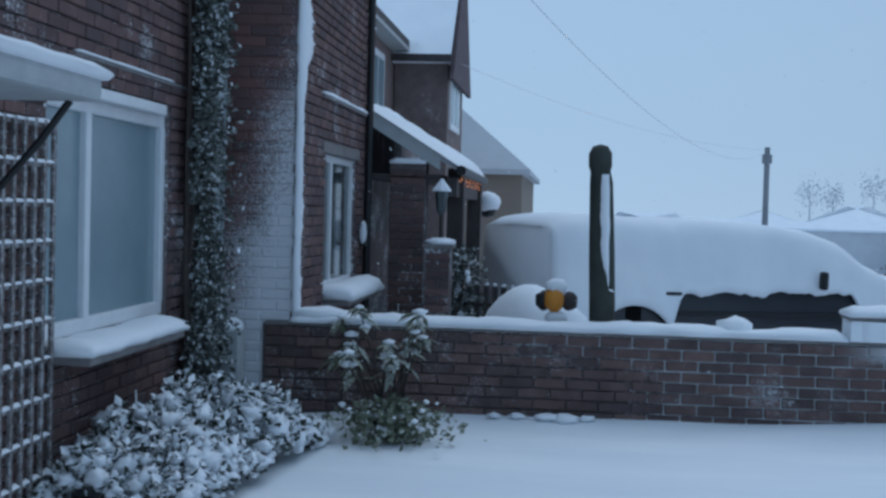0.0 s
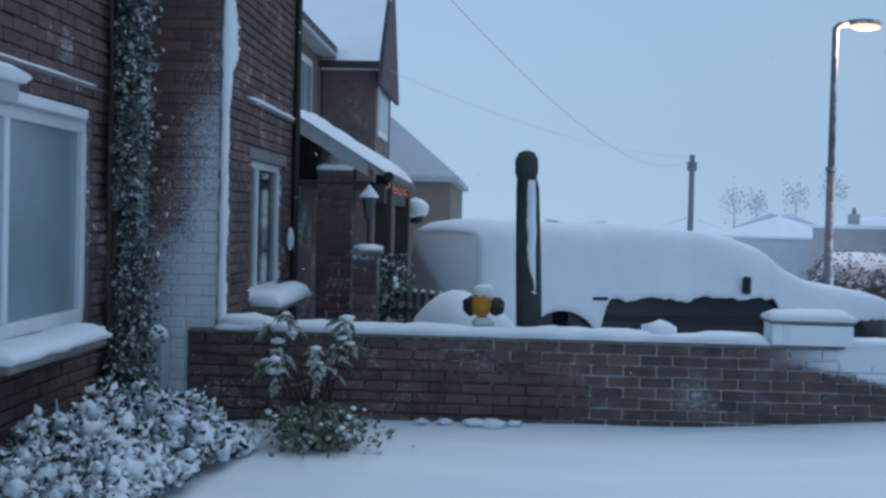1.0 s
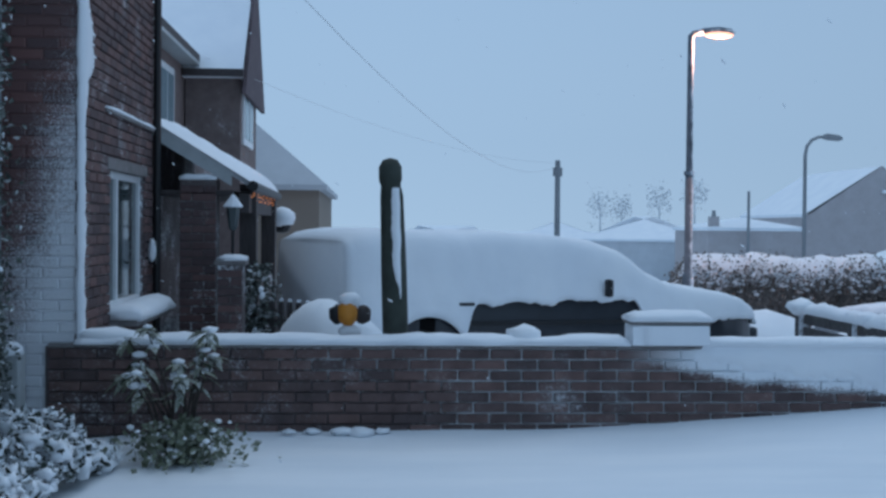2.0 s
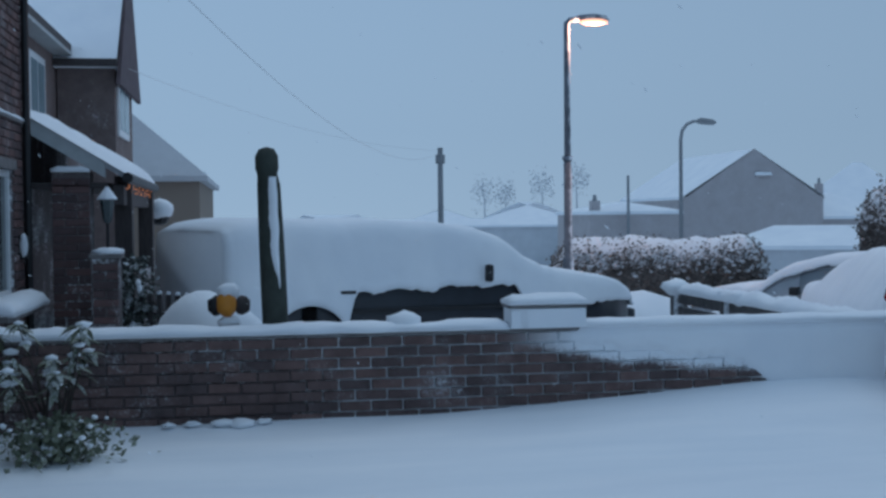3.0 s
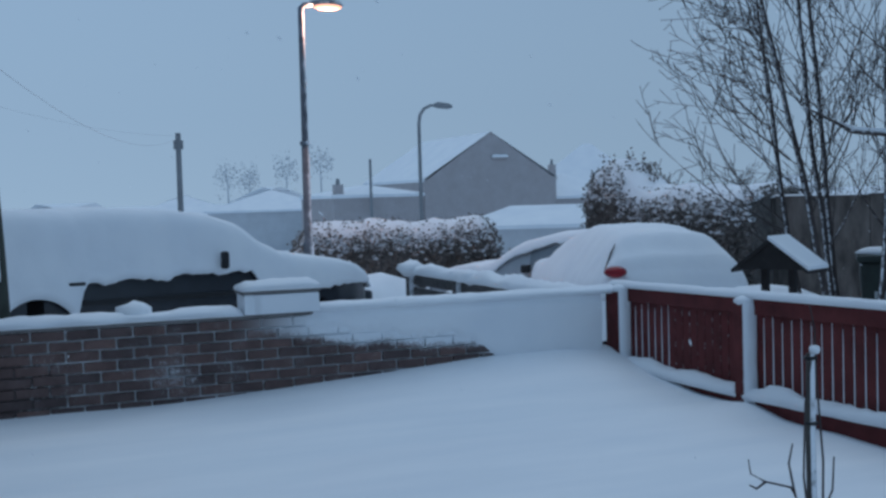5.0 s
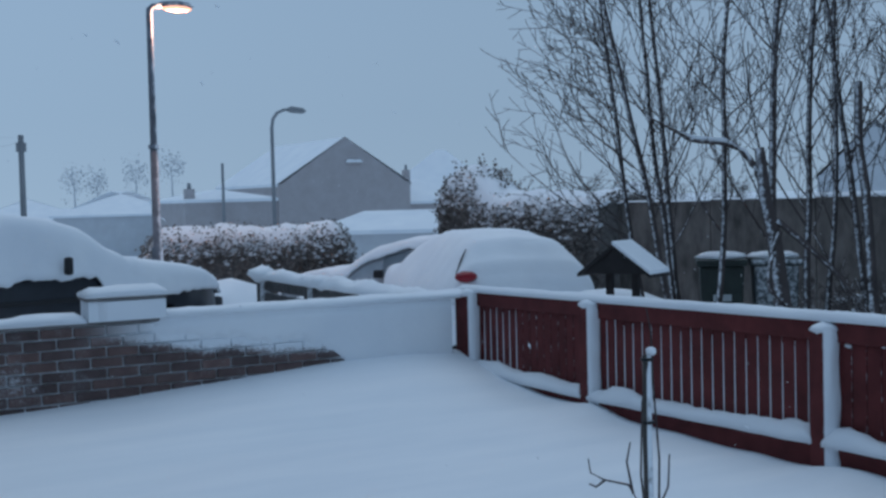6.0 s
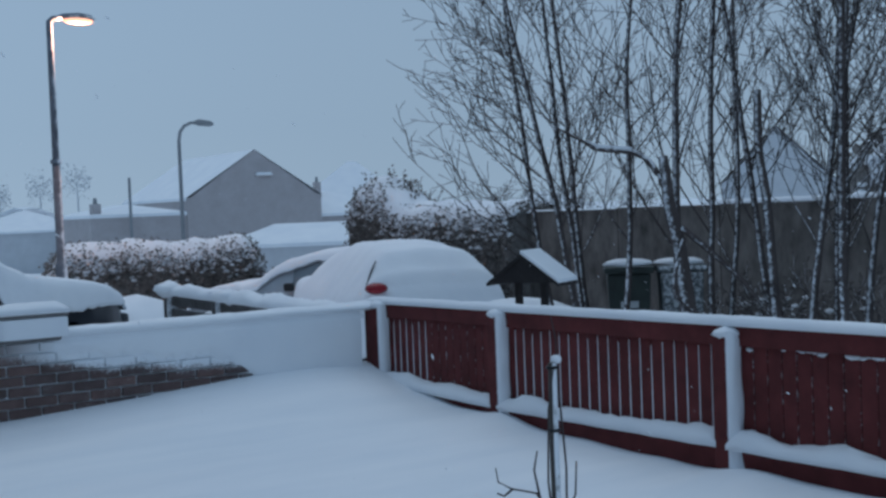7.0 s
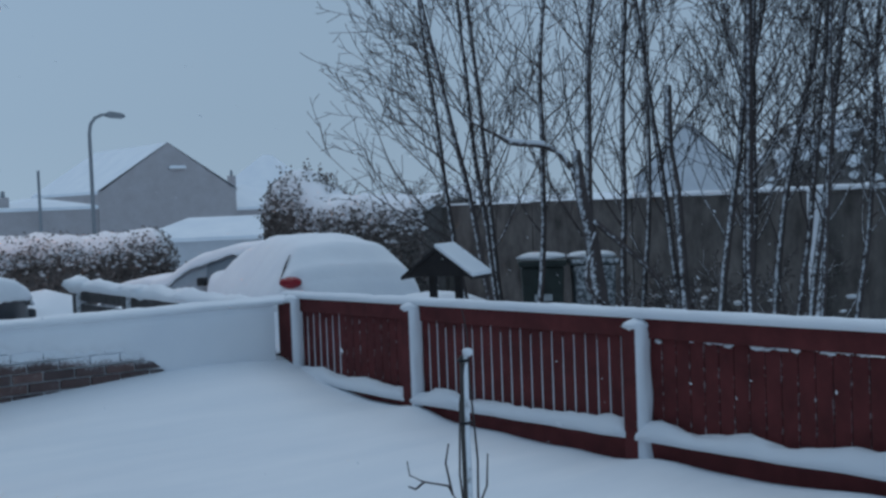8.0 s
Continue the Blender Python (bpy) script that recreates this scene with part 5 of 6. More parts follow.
# ---------------- hedges ----------------
def hedge(name, label, a, b, depth, z0, z1, n, leaf, seed, snow_h=0.16, round_end=True, mat=None, rise=0.0, hump=0.0, wavy=0.09, clots=0.05):
    h = thing(name, label, "hedge", (0, 0, 0))
    a, b = Vector(a), Vector(b)
    d = (b - a)
    side = Vector((-d.y, d.x, 0)).normalized()
    rnd = random.Random(seed)

    def surf(u, v):
        """u along, v around from the front foot over the top to the back foot."""
        p = a + d * u
        h1 = z0 + (z1 - z0) * (1 + rise * (0.5 - u) + wavy * nz(p.x * 1.3, p.y * 1.3, seed) - (0.22 * max(0, 1 - min(u, 1 - u) * 9) ** 2 if round_end else 0)) + hump * (1 - smooth01(u, 0.08, 0.36)) * (0.55 + 0.45 * smooth01(u, 0.0, 0.08))
        dd = depth * (1 + 0.15 * nz(p.x * 2, v * 3, seed)) * (1 - (0.35 * max(0, 1 - min(u, 1 - u) * 9) ** 2 if round_end else 0))
        if v < 0.4:
            q, z = -0.5, z0 + (h1 - z0) * (v / 0.4) * 0.9
        elif v > 0.6:
            q, z = 0.5, z0 + (h1 - z0) * ((1 - v) / 0.4) * 0.9
        else:
            k = (v - 0.4) / 0.2
            q, z = k - 0.5, z0 + (h1 - z0) * (0.9 + 0.1 * math.sin(math.pi * k) ** 0.6)
        return p + side * (-q * dd * -1) + Vector((0, 0, z - p.z))

    verts, faces, nu, nv = [], [], 40, 16
    for i in range(nu + 1):
        for j in range(nv + 1):
            verts.append(surf(i / nu, j / nv) + 0.05 * Vector((nz(i * 0.7, j * 0.9, seed), nz(i * 0.7, j * 0.9, seed + 3), nz(i * 0.7, j * 0.9, seed + 5))))
    for i in range(nu):
        for j in range(nv):
            faces.append((i * (nv + 1) + j, (i + 1) * (nv + 1) + j, (i + 1) * (nv + 1) + j + 1, i * (nv + 1) + j + 1))
    faces.append(tuple(range(nv + 1)))
    faces.append(tuple(nu * (nv + 1) + j for j in range(nv, -1, -1)))
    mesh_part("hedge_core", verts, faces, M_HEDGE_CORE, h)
    bm, sn = bmesh.new(), bmesh.new()
    for k in range(n):
        u, v = rnd.random(), rnd.uniform(0.0, 0.64)
        p = surf(u, v) + Vector((rnd.gauss(0, 0.05), rnd.gauss(0, 0.05), rnd.gauss(0, 0.05)))
        leaf_fan(bm, p, rnd.uniform(0.6, 1.3) * leaf, rnd, 0.2)
    for k in range(int(n * clots)):
        u, v = rnd.random(), min(0.66, max(0.20, rnd.gauss(0.41, 0.05)))
        p = surf(u, v)
        s = leaf * rnd.uniform(0.3, 1.1)
        snow_blob(sn, p, (s, s, s * 0.55), k, 0.5, 1)
    for k in range(26 if hump else 0):
        p = surf(rnd.uniform(0.01, 0.30), rnd.uniform(0.40, 0.55))
        for q in range(14):
            e = p + Vector((0.05 * nz(k, q * 0.4), 0.05 * nz(q * 0.4, k), 0.02 * q * rnd.uniform(0.7, 1.5)))
            leaf_fan(bm, e, rnd.uniform(0.7, 1.2) * leaf, rnd, 0.3)
    tagged(part("foliage", bm, mat or M_HEDGE_LEAF, h), kind="stuff")
    tagged(part("caught_snow", sn, M_SNOW, h, "snow caught among the leaves"), kind="stuff")
    nu2 = 60
    verts, faces = [], []
    for i in range(nu2 + 1):
        for j in range(9):
            u, k = i / nu2, j / 8
            p = surf(0.015 + 0.97 * u, 0.345 + 0.27 * k)
            e = math.sin(math.pi * k) ** 0.5
            verts.append(p + Vector((0, 0, (snow_h * (1 + 0.5 * nz(p.x * 3, p.y * 3, seed)) * e - 0.02 + 0.09 * nz(p.x * 8, j * 0.8, seed + 9) * (1.0 if j in (1, 2) else 0.3)) * min(1, 0.3 + 8 * min(u, 1 - u)))))
        if i:
            faces += [((i - 1) * 9 + j, i * 9 + j, i * 9 + j + 1, (i - 1) * 9 + j + 1) for j in range(8)]
    mesh_part("snow_top", verts, faces, M_SNOW, h, "snow blanket on top", True)
    return h


hedge("clipped_hedge", "rounded clipped hedge with snow along its top", (5.17, 20.3, 0), (8.6, 19.5, 0), 1.3, -0.75, 0.99, 26000, 0.062, 3, 0.13, wavy=0.035, clots=0.02)
hedge("tall_hedge", "tall leafy hedge heaped with snow at the street corner", (10.95, 19.6, 0), (11.75, 15.6, 0), 1.25, -0.7, 1.40, 24000, 0.070, 6, 0.16, False, None, 0.0, 0.55, 0.05, 0.022)

# ---------------- boundary boarding across the street ----------------
boarding = thing("boundary_fence", "high dark timber boundary fence with a snowy top", "fence", (0, 0, 0))
L0, LD = Vector((11.0, 19.1, 0)), Vector((0.15, -0.99, 0)).normalized()
for k in range(8):
    a0, a1 = L0 + LD * (k * 1.83), L0 + LD * (k * 1.83 + 1.81)
    o = Vector((-LD.y, LD.x, 0)) * 0.03
    z0, z1 = -1.0, 1.30 + 0.018 * k
    mesh_part("board_panel", [(*(a0 - o).xy, z0), (*(a1 - o).xy, z0), (*(a1 + o).xy, z0), (*(a0 + o).xy, z0), (*(a0 - o).xy, z1), (*(a1 - o).xy, z1), (*(a1 + o).xy, z1), (*(a0 + o).xy, z1)],
              [(0, 3, 2, 1), (4, 5, 6, 7), (0, 1, 5, 4), (2, 3, 7, 6), (1, 2, 6, 5), (0, 4, 7, 3)], M_FENCE_PANEL, boarding)
    snow_ridge("top_snow", (*a0.xy, z1), (*a1.xy, z1), 0.13, 0.02 if k < 4 else 0.055, boarding, "snow along the top", 0.9 if k < 4 else 0.3, 0.12, seed=k, ends=False)
tall_post = thing("white_post", "post plastered white with driven snow against the boundary fence", "post", (*(L0 + LD * 10.12 - Vector((0.12, 0, 0))).xy, 0.0), turn=98.6)
bm = one_box(-0.085, 0.085, -0.05, 0.05, -1.0, 1.41, bevel=0.02)
part("post_shaft", bm, M_SNOW, tall_post)

# ---------------- bins and wishing well roof ----------------
def wheelie_bin(at, turn, label, mat):
    b = thing("wheelie_bin", label, "bin", at, turn=turn, group="bins by the fence")
    W = 0.22
    bm = one_box(-W, W, -0.29, 0.29, 0.06, 0.95, bevel=0.03)
    for v in bm.verts:
        k = 0.82 + 0.18 * (v.co.z - 0.06) / 0.9
        v.co.x, v.co.y = v.co.x * k, v.co.y * k
    body = part("bin_body", bm, mat, b)
    part("label_plate", one_box(-0.09, 0.09, -0.30, -0.285, 0.60, 0.67), M_CANOPY, body, "pale label")
    part("lid", one_box(-W - 0.03, W + 0.03, -0.34, 0.33, 0.95, 1.02, bevel=0.025), mat, b)
    bm = bmesh.new()
    tube(bm, [(-W, 0.34, 0.93), (W, 0.34, 0.93)], 0.02, 6)
    part("handle", bm, mat, b)
    for s in (-1, 1):
        bm = bmesh.new()
        tube(bm, [(s * W - 0.03, 0.25, 0.1), (s * W + 0.03, 0.25, 0.1)], 0.1, 12)
        part("wheel", bm, M_TYRE, b)
    bm = bmesh.new()
    snow_blob(bm, (0, 0, 1.035), (W + 0.035, 0.35, 0.05), at[0], 0.25, 2)
    part("snow_cap", bm, M_SNOW, b, "snow on the lid")
    return b


wheelie_bin((8.44, 9.50, -0.22), -38, "dark green wheelie bin with snow on its lid", M_BIN)
wheelie_bin((8.84, 9.16, -0.22), -38, "wheelie bin with its front plastered in snow", make_frosted("snowy_bin", (0.05, 0.06, 0.06), -0.45))

# well wood, its colour darkened to give the gable its shade
M_WELL_WOOD = make_plain("well_wood_shade_dark", (0.026, 0.022, 0.022), 0.8, vary=0.4, scale=7)
well = thing("wishing_well", "little pitched wooden roof on two posts, snow on one slope", "garden ornament", (6.75, 8.85, -0.22), turn=-62)
for x in (-0.13, 0.13):
    part("well_post", one_box(x - 0.03, x + 0.03, -0.03, 0.03, 0.0, 1.05), M_WELL_WOOD, well)
hw, rz, ez, dp = 0.36, 1.25, 0.985, 0.20
for s in (-1, 1):
    v = [(0, -dp, rz), (s * hw, -dp, ez), (s * hw, dp, ez), (0, dp, rz), (0, -dp, rz - 0.04), (s * hw, -dp, ez - 0.03), (s * hw, dp, ez - 0.03), (0, dp, rz - 0.04)]
    mesh_part("roof_board", v, [(0, 1, 2, 3), (4, 7, 6, 5), (0, 4, 5, 1), (2, 6, 7, 3), (1, 5, 6, 2)], M_WELL_WOOD, well)
# dark board filling the open gable, in place of the shade inside
mesh_part("gable_board", [(-hw + 0.03, -dp + 0.02, ez), (hw - 0.03, -dp + 0.02, ez), (0, -dp + 0.02, rz - 0.03), (-hw + 0.03, -dp + 0.05, ez), (hw - 0.03, -dp + 0.05, ez), (0, -dp + 0.05, rz - 0.03)],
          [(0, 1, 2), (5, 4, 3), (0, 3, 4, 1), (1, 4, 5, 2), (2, 5, 3, 0)], M_WELL_WOOD, well)
v = [(0.0, -dp - 0.01, rz + 0.03), (hw + 0.01, -dp - 0.01, ez + 0.03), (hw + 0.01, dp, ez + 0.03), (0.0, dp, rz + 0.03), (0.0, -dp - 0.01, rz), (hw + 0.01, -dp - 0.01, ez), (hw + 0.01, dp, ez), (0, dp, rz)]
mesh_part("roof_snow", v, [(0, 1, 2, 3), (4, 7, 6, 5), (0, 4, 5, 1), (2, 6, 7, 3), (1, 5, 6, 2), (0, 3, 7, 4)], M_SNOW, well, "sheet of snow on one slope")


# ---------------- trees ----------------
def bare_tree(name, label, at, height, seed, lean=0.0, toward=0.0, stems=1, r0=0.04, spread=0.5, group="bare trees by the street", kids=(17, 6, 3), low=0.24, bias=0.0):
    """A leafless tree: straight tapering stems with side shoots that leave wide and curve upward, forking into fine twigs."""
    t = thing(name, label, "tree", at, group=group)
    rnd = random.Random(seed)
    wood, twigs = bmesh.new(), bmesh.new()
    sway = Vector((math.cos(radians(toward)), -math.sin(radians(toward)), 0))

    def grow(p, d, length, r, depth):
        n = max(3, int(length / (0.30 if depth == 0 else 0.13)))
        pts, radii = [p], [r]
        wob = (0.030, 0.075, 0.10, 0.12)[depth]
        lift = (0.0, 0.055, 0.05, 0.04)[depth]
        for k in range(n):
            d = (d + Vector((rnd.gauss(0, wob), rnd.gauss(0, wob), rnd.gauss(lift, wob * 0.5)))).normalized()
            p = p + d * (length / n)
            pts.append(p)
            radii.append(max(0.0034, r * (1 - (0.62 if depth == 0 else 0.8) * (k + 1) / n)))
        tube(wood if depth < 2 else twigs, pts, radii, (8, 5, 3, 3)[depth], cap=depth < 2)
        if depth >= 3:
            return
        count = max(1, round(kids[depth] * rnd.uniform(0.75, 1.25)))
        for c in range(count):
            f = (low if depth == 0 else 0.18) + (0.97 - (low if depth == 0 else 0.18)) * (c + rnd.random()) / count
            i = min(n - 1, int(f * n))
            q = pts[i].lerp(pts[i + 1], f * n - i)
            axis = (pts[i + 1] - pts[i]).normalized()
            az = rnd.uniform(0, math.tau)
            side = axis.cross(Vector((math.cos(az), math.sin(az), 0.3))).normalized()
            if depth == 0:
                side = (side + sway * bias).normalized()
            open_out = rnd.uniform(0.7, 1.35) * (spread * 1.8 if depth == 0 else 0.75)
            dd = (axis + side * open_out).normalized()
            grow(q, dd, length * rnd.uniform(0.24, 0.46) * (1.2 - 0.62 * f if depth == 0 else 1.25 - 0.5 * f), max(0.0042, radii[i] * rnd.uniform(0.26, 0.42)), depth + 1)

    for k in range(stems):
        a = rnd.uniform(0, math.tau)
        o = Vector((math.cos(a), math.sin(a), 0)) * (0.12 if stems > 1 else 0)
        d = sway * math.tan(radians(lean)) + Vector((math.cos(a), math.sin(a), 0)) * (0.03 if stems == 1 else 0.10 if height > 2 else 0.6) + Vector((0, 0, 1))
        grow(o, d.normalized(), height * rnd.uniform(0.85, 1.0), r0 * rnd.uniform(0.85, 1.1), 0)
    part("trunk", wood, M_BARK, t, smooth=True)
    tagged(part("crown", twigs, M_TWIG, t), kind="stuff")
    return t


def ray_at(deg, dist):
    """A place at a bearing east of the walk's axis."""
    return (0.25 + dist * math.sin(radians(deg)), -0.2 + dist * math.cos(radians(deg)))


for deg, dist, hgt, seed, stems, r0, lean, spread, bias in (
        (37.3, 12.2, 4.4, 11, 1, 0.030, -8.0, 0.80, -0.9), (38.3, 12.0, 5.0, 12, 1, 0.036, -7.0, 0.80, -0.8), (39.0, 12.5, 5.2, 13, 2, 0.034, -5.0, 0.6, -0.4),
        (39.8, 12.0, 5.3, 14, 1, 0.034, 1.0, 0.5, -0.2), (42.9, 11.7, 5.6, 18, 1, 0.050, -2.0, 0.45, 0.0), (43.9, 12.4, 5.4, 16, 1, 0.040, 5.0, 0.45, 0.2),
        (44.7, 12.8, 5.2, 15, 1, 0.034, 2.0, 0.5, 0.0), (46.9, 12.3, 5.2, 17, 1, 0.036, -1.0, 0.5, 0.0), (48.2, 12.0, 5.5, 31, 1, 0.044, 2.0, 0.5, 0.0),
        (49.1, 12.5, 5.4, 32, 2, 0.040, 4.0, 0.5, 0.1), (49.8, 11.8, 5.6, 33, 1, 0.046, 3.0, 0.5, 0.1), (50.7, 12.4, 5.3, 34, 1, 0.038, -2.0, 0.55, 0.0),
        (51.6, 12.8, 5.2, 35, 1, 0.036, 5.0, 0.55, 0.3), (52.7, 12.1, 5.2, 36, 2, 0.036, 7.0, 0.6, 0.3), (54.0, 12.6, 5.2, 37, 1, 0.036, 3.0, 0.6, 0.2), (55.4, 12.2, 5.0, 38, 2, 0.036, 2.0, 0.6, 0.0)):
    x, y = ray_at(deg, dist)
    bare_tree("bare_tree", "slender leafless tree with snow along its stems", (x, y, ground_z(x, y) - 0.02), hgt, seed, lean, deg, stems, r0, spread, bias=bias)

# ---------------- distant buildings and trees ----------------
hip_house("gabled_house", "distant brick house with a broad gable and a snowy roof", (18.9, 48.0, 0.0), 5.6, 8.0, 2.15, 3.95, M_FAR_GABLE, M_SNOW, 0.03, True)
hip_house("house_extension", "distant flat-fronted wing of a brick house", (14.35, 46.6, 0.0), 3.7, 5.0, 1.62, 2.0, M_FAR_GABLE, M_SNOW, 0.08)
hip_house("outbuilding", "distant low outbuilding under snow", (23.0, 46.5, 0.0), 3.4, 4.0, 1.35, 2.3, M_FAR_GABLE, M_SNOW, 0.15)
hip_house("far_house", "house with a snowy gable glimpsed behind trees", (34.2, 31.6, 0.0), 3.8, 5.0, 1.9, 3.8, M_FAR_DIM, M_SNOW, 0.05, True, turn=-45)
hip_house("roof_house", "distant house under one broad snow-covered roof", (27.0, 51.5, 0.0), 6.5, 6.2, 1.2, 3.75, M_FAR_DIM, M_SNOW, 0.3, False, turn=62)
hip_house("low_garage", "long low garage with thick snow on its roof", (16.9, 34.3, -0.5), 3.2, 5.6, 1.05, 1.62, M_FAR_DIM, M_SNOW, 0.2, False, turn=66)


def chimney(label, at, w, h):
    c = thing("chimney", label, "chimney", at)
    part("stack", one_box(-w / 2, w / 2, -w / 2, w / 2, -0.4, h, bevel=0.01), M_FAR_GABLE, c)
    bm = bmesh.new()
    tube(bm, [(0, 0, h), (0, 0, h + 0.22)], [w * 0.26, w * 0.2], 8)
    part("chimney_pot", bm, M_FAR_STEEL, c)


chimney("short brick chimney at the end of a distant wing", (12.75, 44.4, 1.75), 0.34, 0.28)
chimney("small distant chimney on a snowy roof", (22.3, 45.6, 2.1), 0.26, 0.55)
vent = thing("gable_ledge", "small ledge of snow on a distant gable", "ledge", (19.25, 43.98, 2.95))
part("ledge_board", one_box(-0.34, 0.34, -0.08, 0.02, -0.06, 0.0), M_FAR_GABLE, vent)
snow_ridge("ledge_snow", (-0.34, -0.04, 0.0), (0.34, -0.04, 0.0), 0.12, 0.10, vent, "snow on the ledge", 0.4)

# house fronts that fade by haze painted into their wall colour
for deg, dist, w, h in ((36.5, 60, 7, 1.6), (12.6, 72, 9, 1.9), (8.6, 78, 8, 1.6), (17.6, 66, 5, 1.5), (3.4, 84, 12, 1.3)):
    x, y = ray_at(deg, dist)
    hip_house("distant_house", "distant house front paled by painted haze", (x, y, -0.9), w, 7.0, h, h + 1.3, M_FAR_DIM, M_SNOW, 0.2, False, turn=90 - deg)


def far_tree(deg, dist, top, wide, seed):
    """A bare far-off tree: a thin stem under a ragged crown of twigs, haze painted into its colour."""
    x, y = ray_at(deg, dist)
    t = thing("distant_tree", "distant bare tree paled by painted haze", "tree", (x, y, -0.9), group="trees on the skyline")
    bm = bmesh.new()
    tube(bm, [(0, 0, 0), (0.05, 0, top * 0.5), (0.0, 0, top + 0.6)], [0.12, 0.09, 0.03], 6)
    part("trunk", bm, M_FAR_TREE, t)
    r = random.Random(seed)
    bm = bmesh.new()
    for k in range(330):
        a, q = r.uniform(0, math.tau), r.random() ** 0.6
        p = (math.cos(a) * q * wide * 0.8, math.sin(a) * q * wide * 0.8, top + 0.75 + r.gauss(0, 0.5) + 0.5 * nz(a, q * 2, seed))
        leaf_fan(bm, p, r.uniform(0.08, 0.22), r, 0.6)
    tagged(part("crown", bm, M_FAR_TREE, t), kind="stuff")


for k, (deg, dist, top, wide) in enumerate(((13.3, 80, 3.6, 1.0), (14.9, 80, 4.0, 1.1), (10.6, 84, 3.3, 1.2), (11.6, 84, 3.2, 0.9))):
    far_tree(deg, dist, top, wide, k)

for deg, dist, top in ((17.2, 46, 2.95),):
    x, y = ray_at(deg, dist)
    p = thing("telegraph_pole", "thin dark distant pole in snow", "pole", (x, y, -0.9))
    bm = bmesh.new()
    tube(bm, [(0, 0, 0), (0, 0, top + 0.9)], [0.07, 0.05], 6)
    part("pole_shaft", bm, M_FAR_STEEL, p)

# dark evergreen and thicket behind the boundary fence
hedge("evergreen_thicket", "dark evergreen thicket behind the boundary fence", (20.6, 16.8, 0), (28.2, 11.0, 0), 2.6, -0.6, 2.8, 9000, 0.16, 12, 0.05)

# ---------------- garden planting ----------------
bush = thing("low_bush", "low snow-laden shrub against the house wall", "shrub", (-2.0, 6.48, 0.0))
rnd = random.Random(9)
leaves, snow = bmesh.new(), bmesh.new()
for k in range(7600):
    u, v = rnd.uniform(-1, 1), rnd.uniform(-1, 1)
    x, y = u * 0.42 + 0.14 * v, v * 1.08
    top = 0.37 * (1 - 0.55 * u * u - 0.35 * v * v) * (1 + 0.8 * nz(x * 3.4, y * 3.4, 2.0)) + 0.10 * smooth01(y, 0.4, 0.95) * smooth01(-x, -0.1, 0.4)
    if top < 0.03:
        continue
    leaf_fan(leaves, (x, y, rnd.uniform(0.5, 1.15) * top), rnd.uniform(0.03, 0.08), rnd, 0.5)
    if k % 6 == 0:
        r = 0.012 + 0.045 * rnd.random() ** 2.4
        snow_blob(snow, (x, y, top * rnd.uniform(0.72, 1.08)), (r * rnd.uniform(0.8, 1.3), r, r * rnd.uniform(0.6, 1.0)), k, 0.9, 1 if r < 0.022 else 2)
tagged(part("foliage", leaves, M_LEAF, bush), kind="stuff")
tagged(part("snow_load", snow, M_SNOW, bush, "round clots of snow"), kind="stuff")
for k in range(60):
    bm = bmesh.new()
    x, y = rnd.uniform(-0.40, 0.22), rnd.uniform(-0.45, 0.75)
    d = Vector((rnd.gauss(0, 0.25), rnd.gauss(0, 0.25), 1))
    tube(bm, [(x, y, 0), Vector((x, y, 0)) + d * 0.18, Vector((x, y, 0)) + d * rnd.uniform(0.26, 0.46)], [0.006, 0.009, 0.006], 5)
    part("twig", bm, make_frosted("snowy_twig", (0.08, 0.07, 0.06), 0.25) if k == 0 else bpy.data.materials["snowy_twig"], bush)

shrub = thing("leafy_shrub", "mottled evergreen shrub with drooping leaves before the garden wall", "shrub", (-1.12, 7.75, 0.05))
rnd = random.Random(21)
leaves = bmesh.new()
stems = []
for k in range(13):
    a = rnd.uniform(0, math.tau)
    o = Vector((math.cos(a) * 0.08, math.sin(a) * 0.08, 0))
    tip = Vector((rnd.uniform(-0.42, 0.33), rnd.uniform(-0.2, 0.3), rnd.uniform(0.35, 0.82)))
    mid = o.lerp(tip, 0.5) + Vector((0, 0, 0.08))
    bm = bmesh.new()
    tube(bm, [o, mid, tip], [0.011, 0.008, 0.004], 5)
    part("stem", bm, M_STEM, shrub)
    stems.append((mid, tip))


def long_leaf(bm, p, d, size):
    """A drooping lance-shaped leaf."""
    p, d = Vector(p), Vector(d).normalized()
    s = d.cross(Vector((0, 0, 1))).normalized()
    rows = []
    for k, w in enumerate((0.1, 0.8, 1.0, 0.65, 0.03)):
        q = p + d * size * k / 4 - Vector((0, 0, size * 0.11 * k * k / 4))
        rows.append((bm.verts.new(q - s * w * size * 0.16), bm.verts.new(q + s * w * size * 0.16)))
    for (a, b), (c, e) in zip(rows, rows[1:]):
        bm.faces.new((a, b, e, c))


for mid, tip in stems:
    for k in range(16):
        a = rnd.uniform(0, math.tau)
        p = tip if k < 11 else mid.lerp(tip, rnd.random())
        long_leaf(leaves, p, (math.cos(a), math.sin(a), rnd.uniform(-0.5, 0.5)), rnd.uniform(0.09, 0.16))
for k in range(1100):
    a, r = rnd.uniform(0, math.tau), abs(rnd.gauss(0, 0.16))
    p = (0.05 + math.cos(a) * r * 1.2, -0.22 + math.sin(a) * r, rnd.uniform(0.0, 0.26) * (1 - r))
    leaf_fan(leaves, p, rnd.uniform(0.03, 0.075), rnd, 0.4)
tagged(part("foliage", leaves, M_PALE_LEAF, shrub), kind="stuff")
snow = bmesh.new()
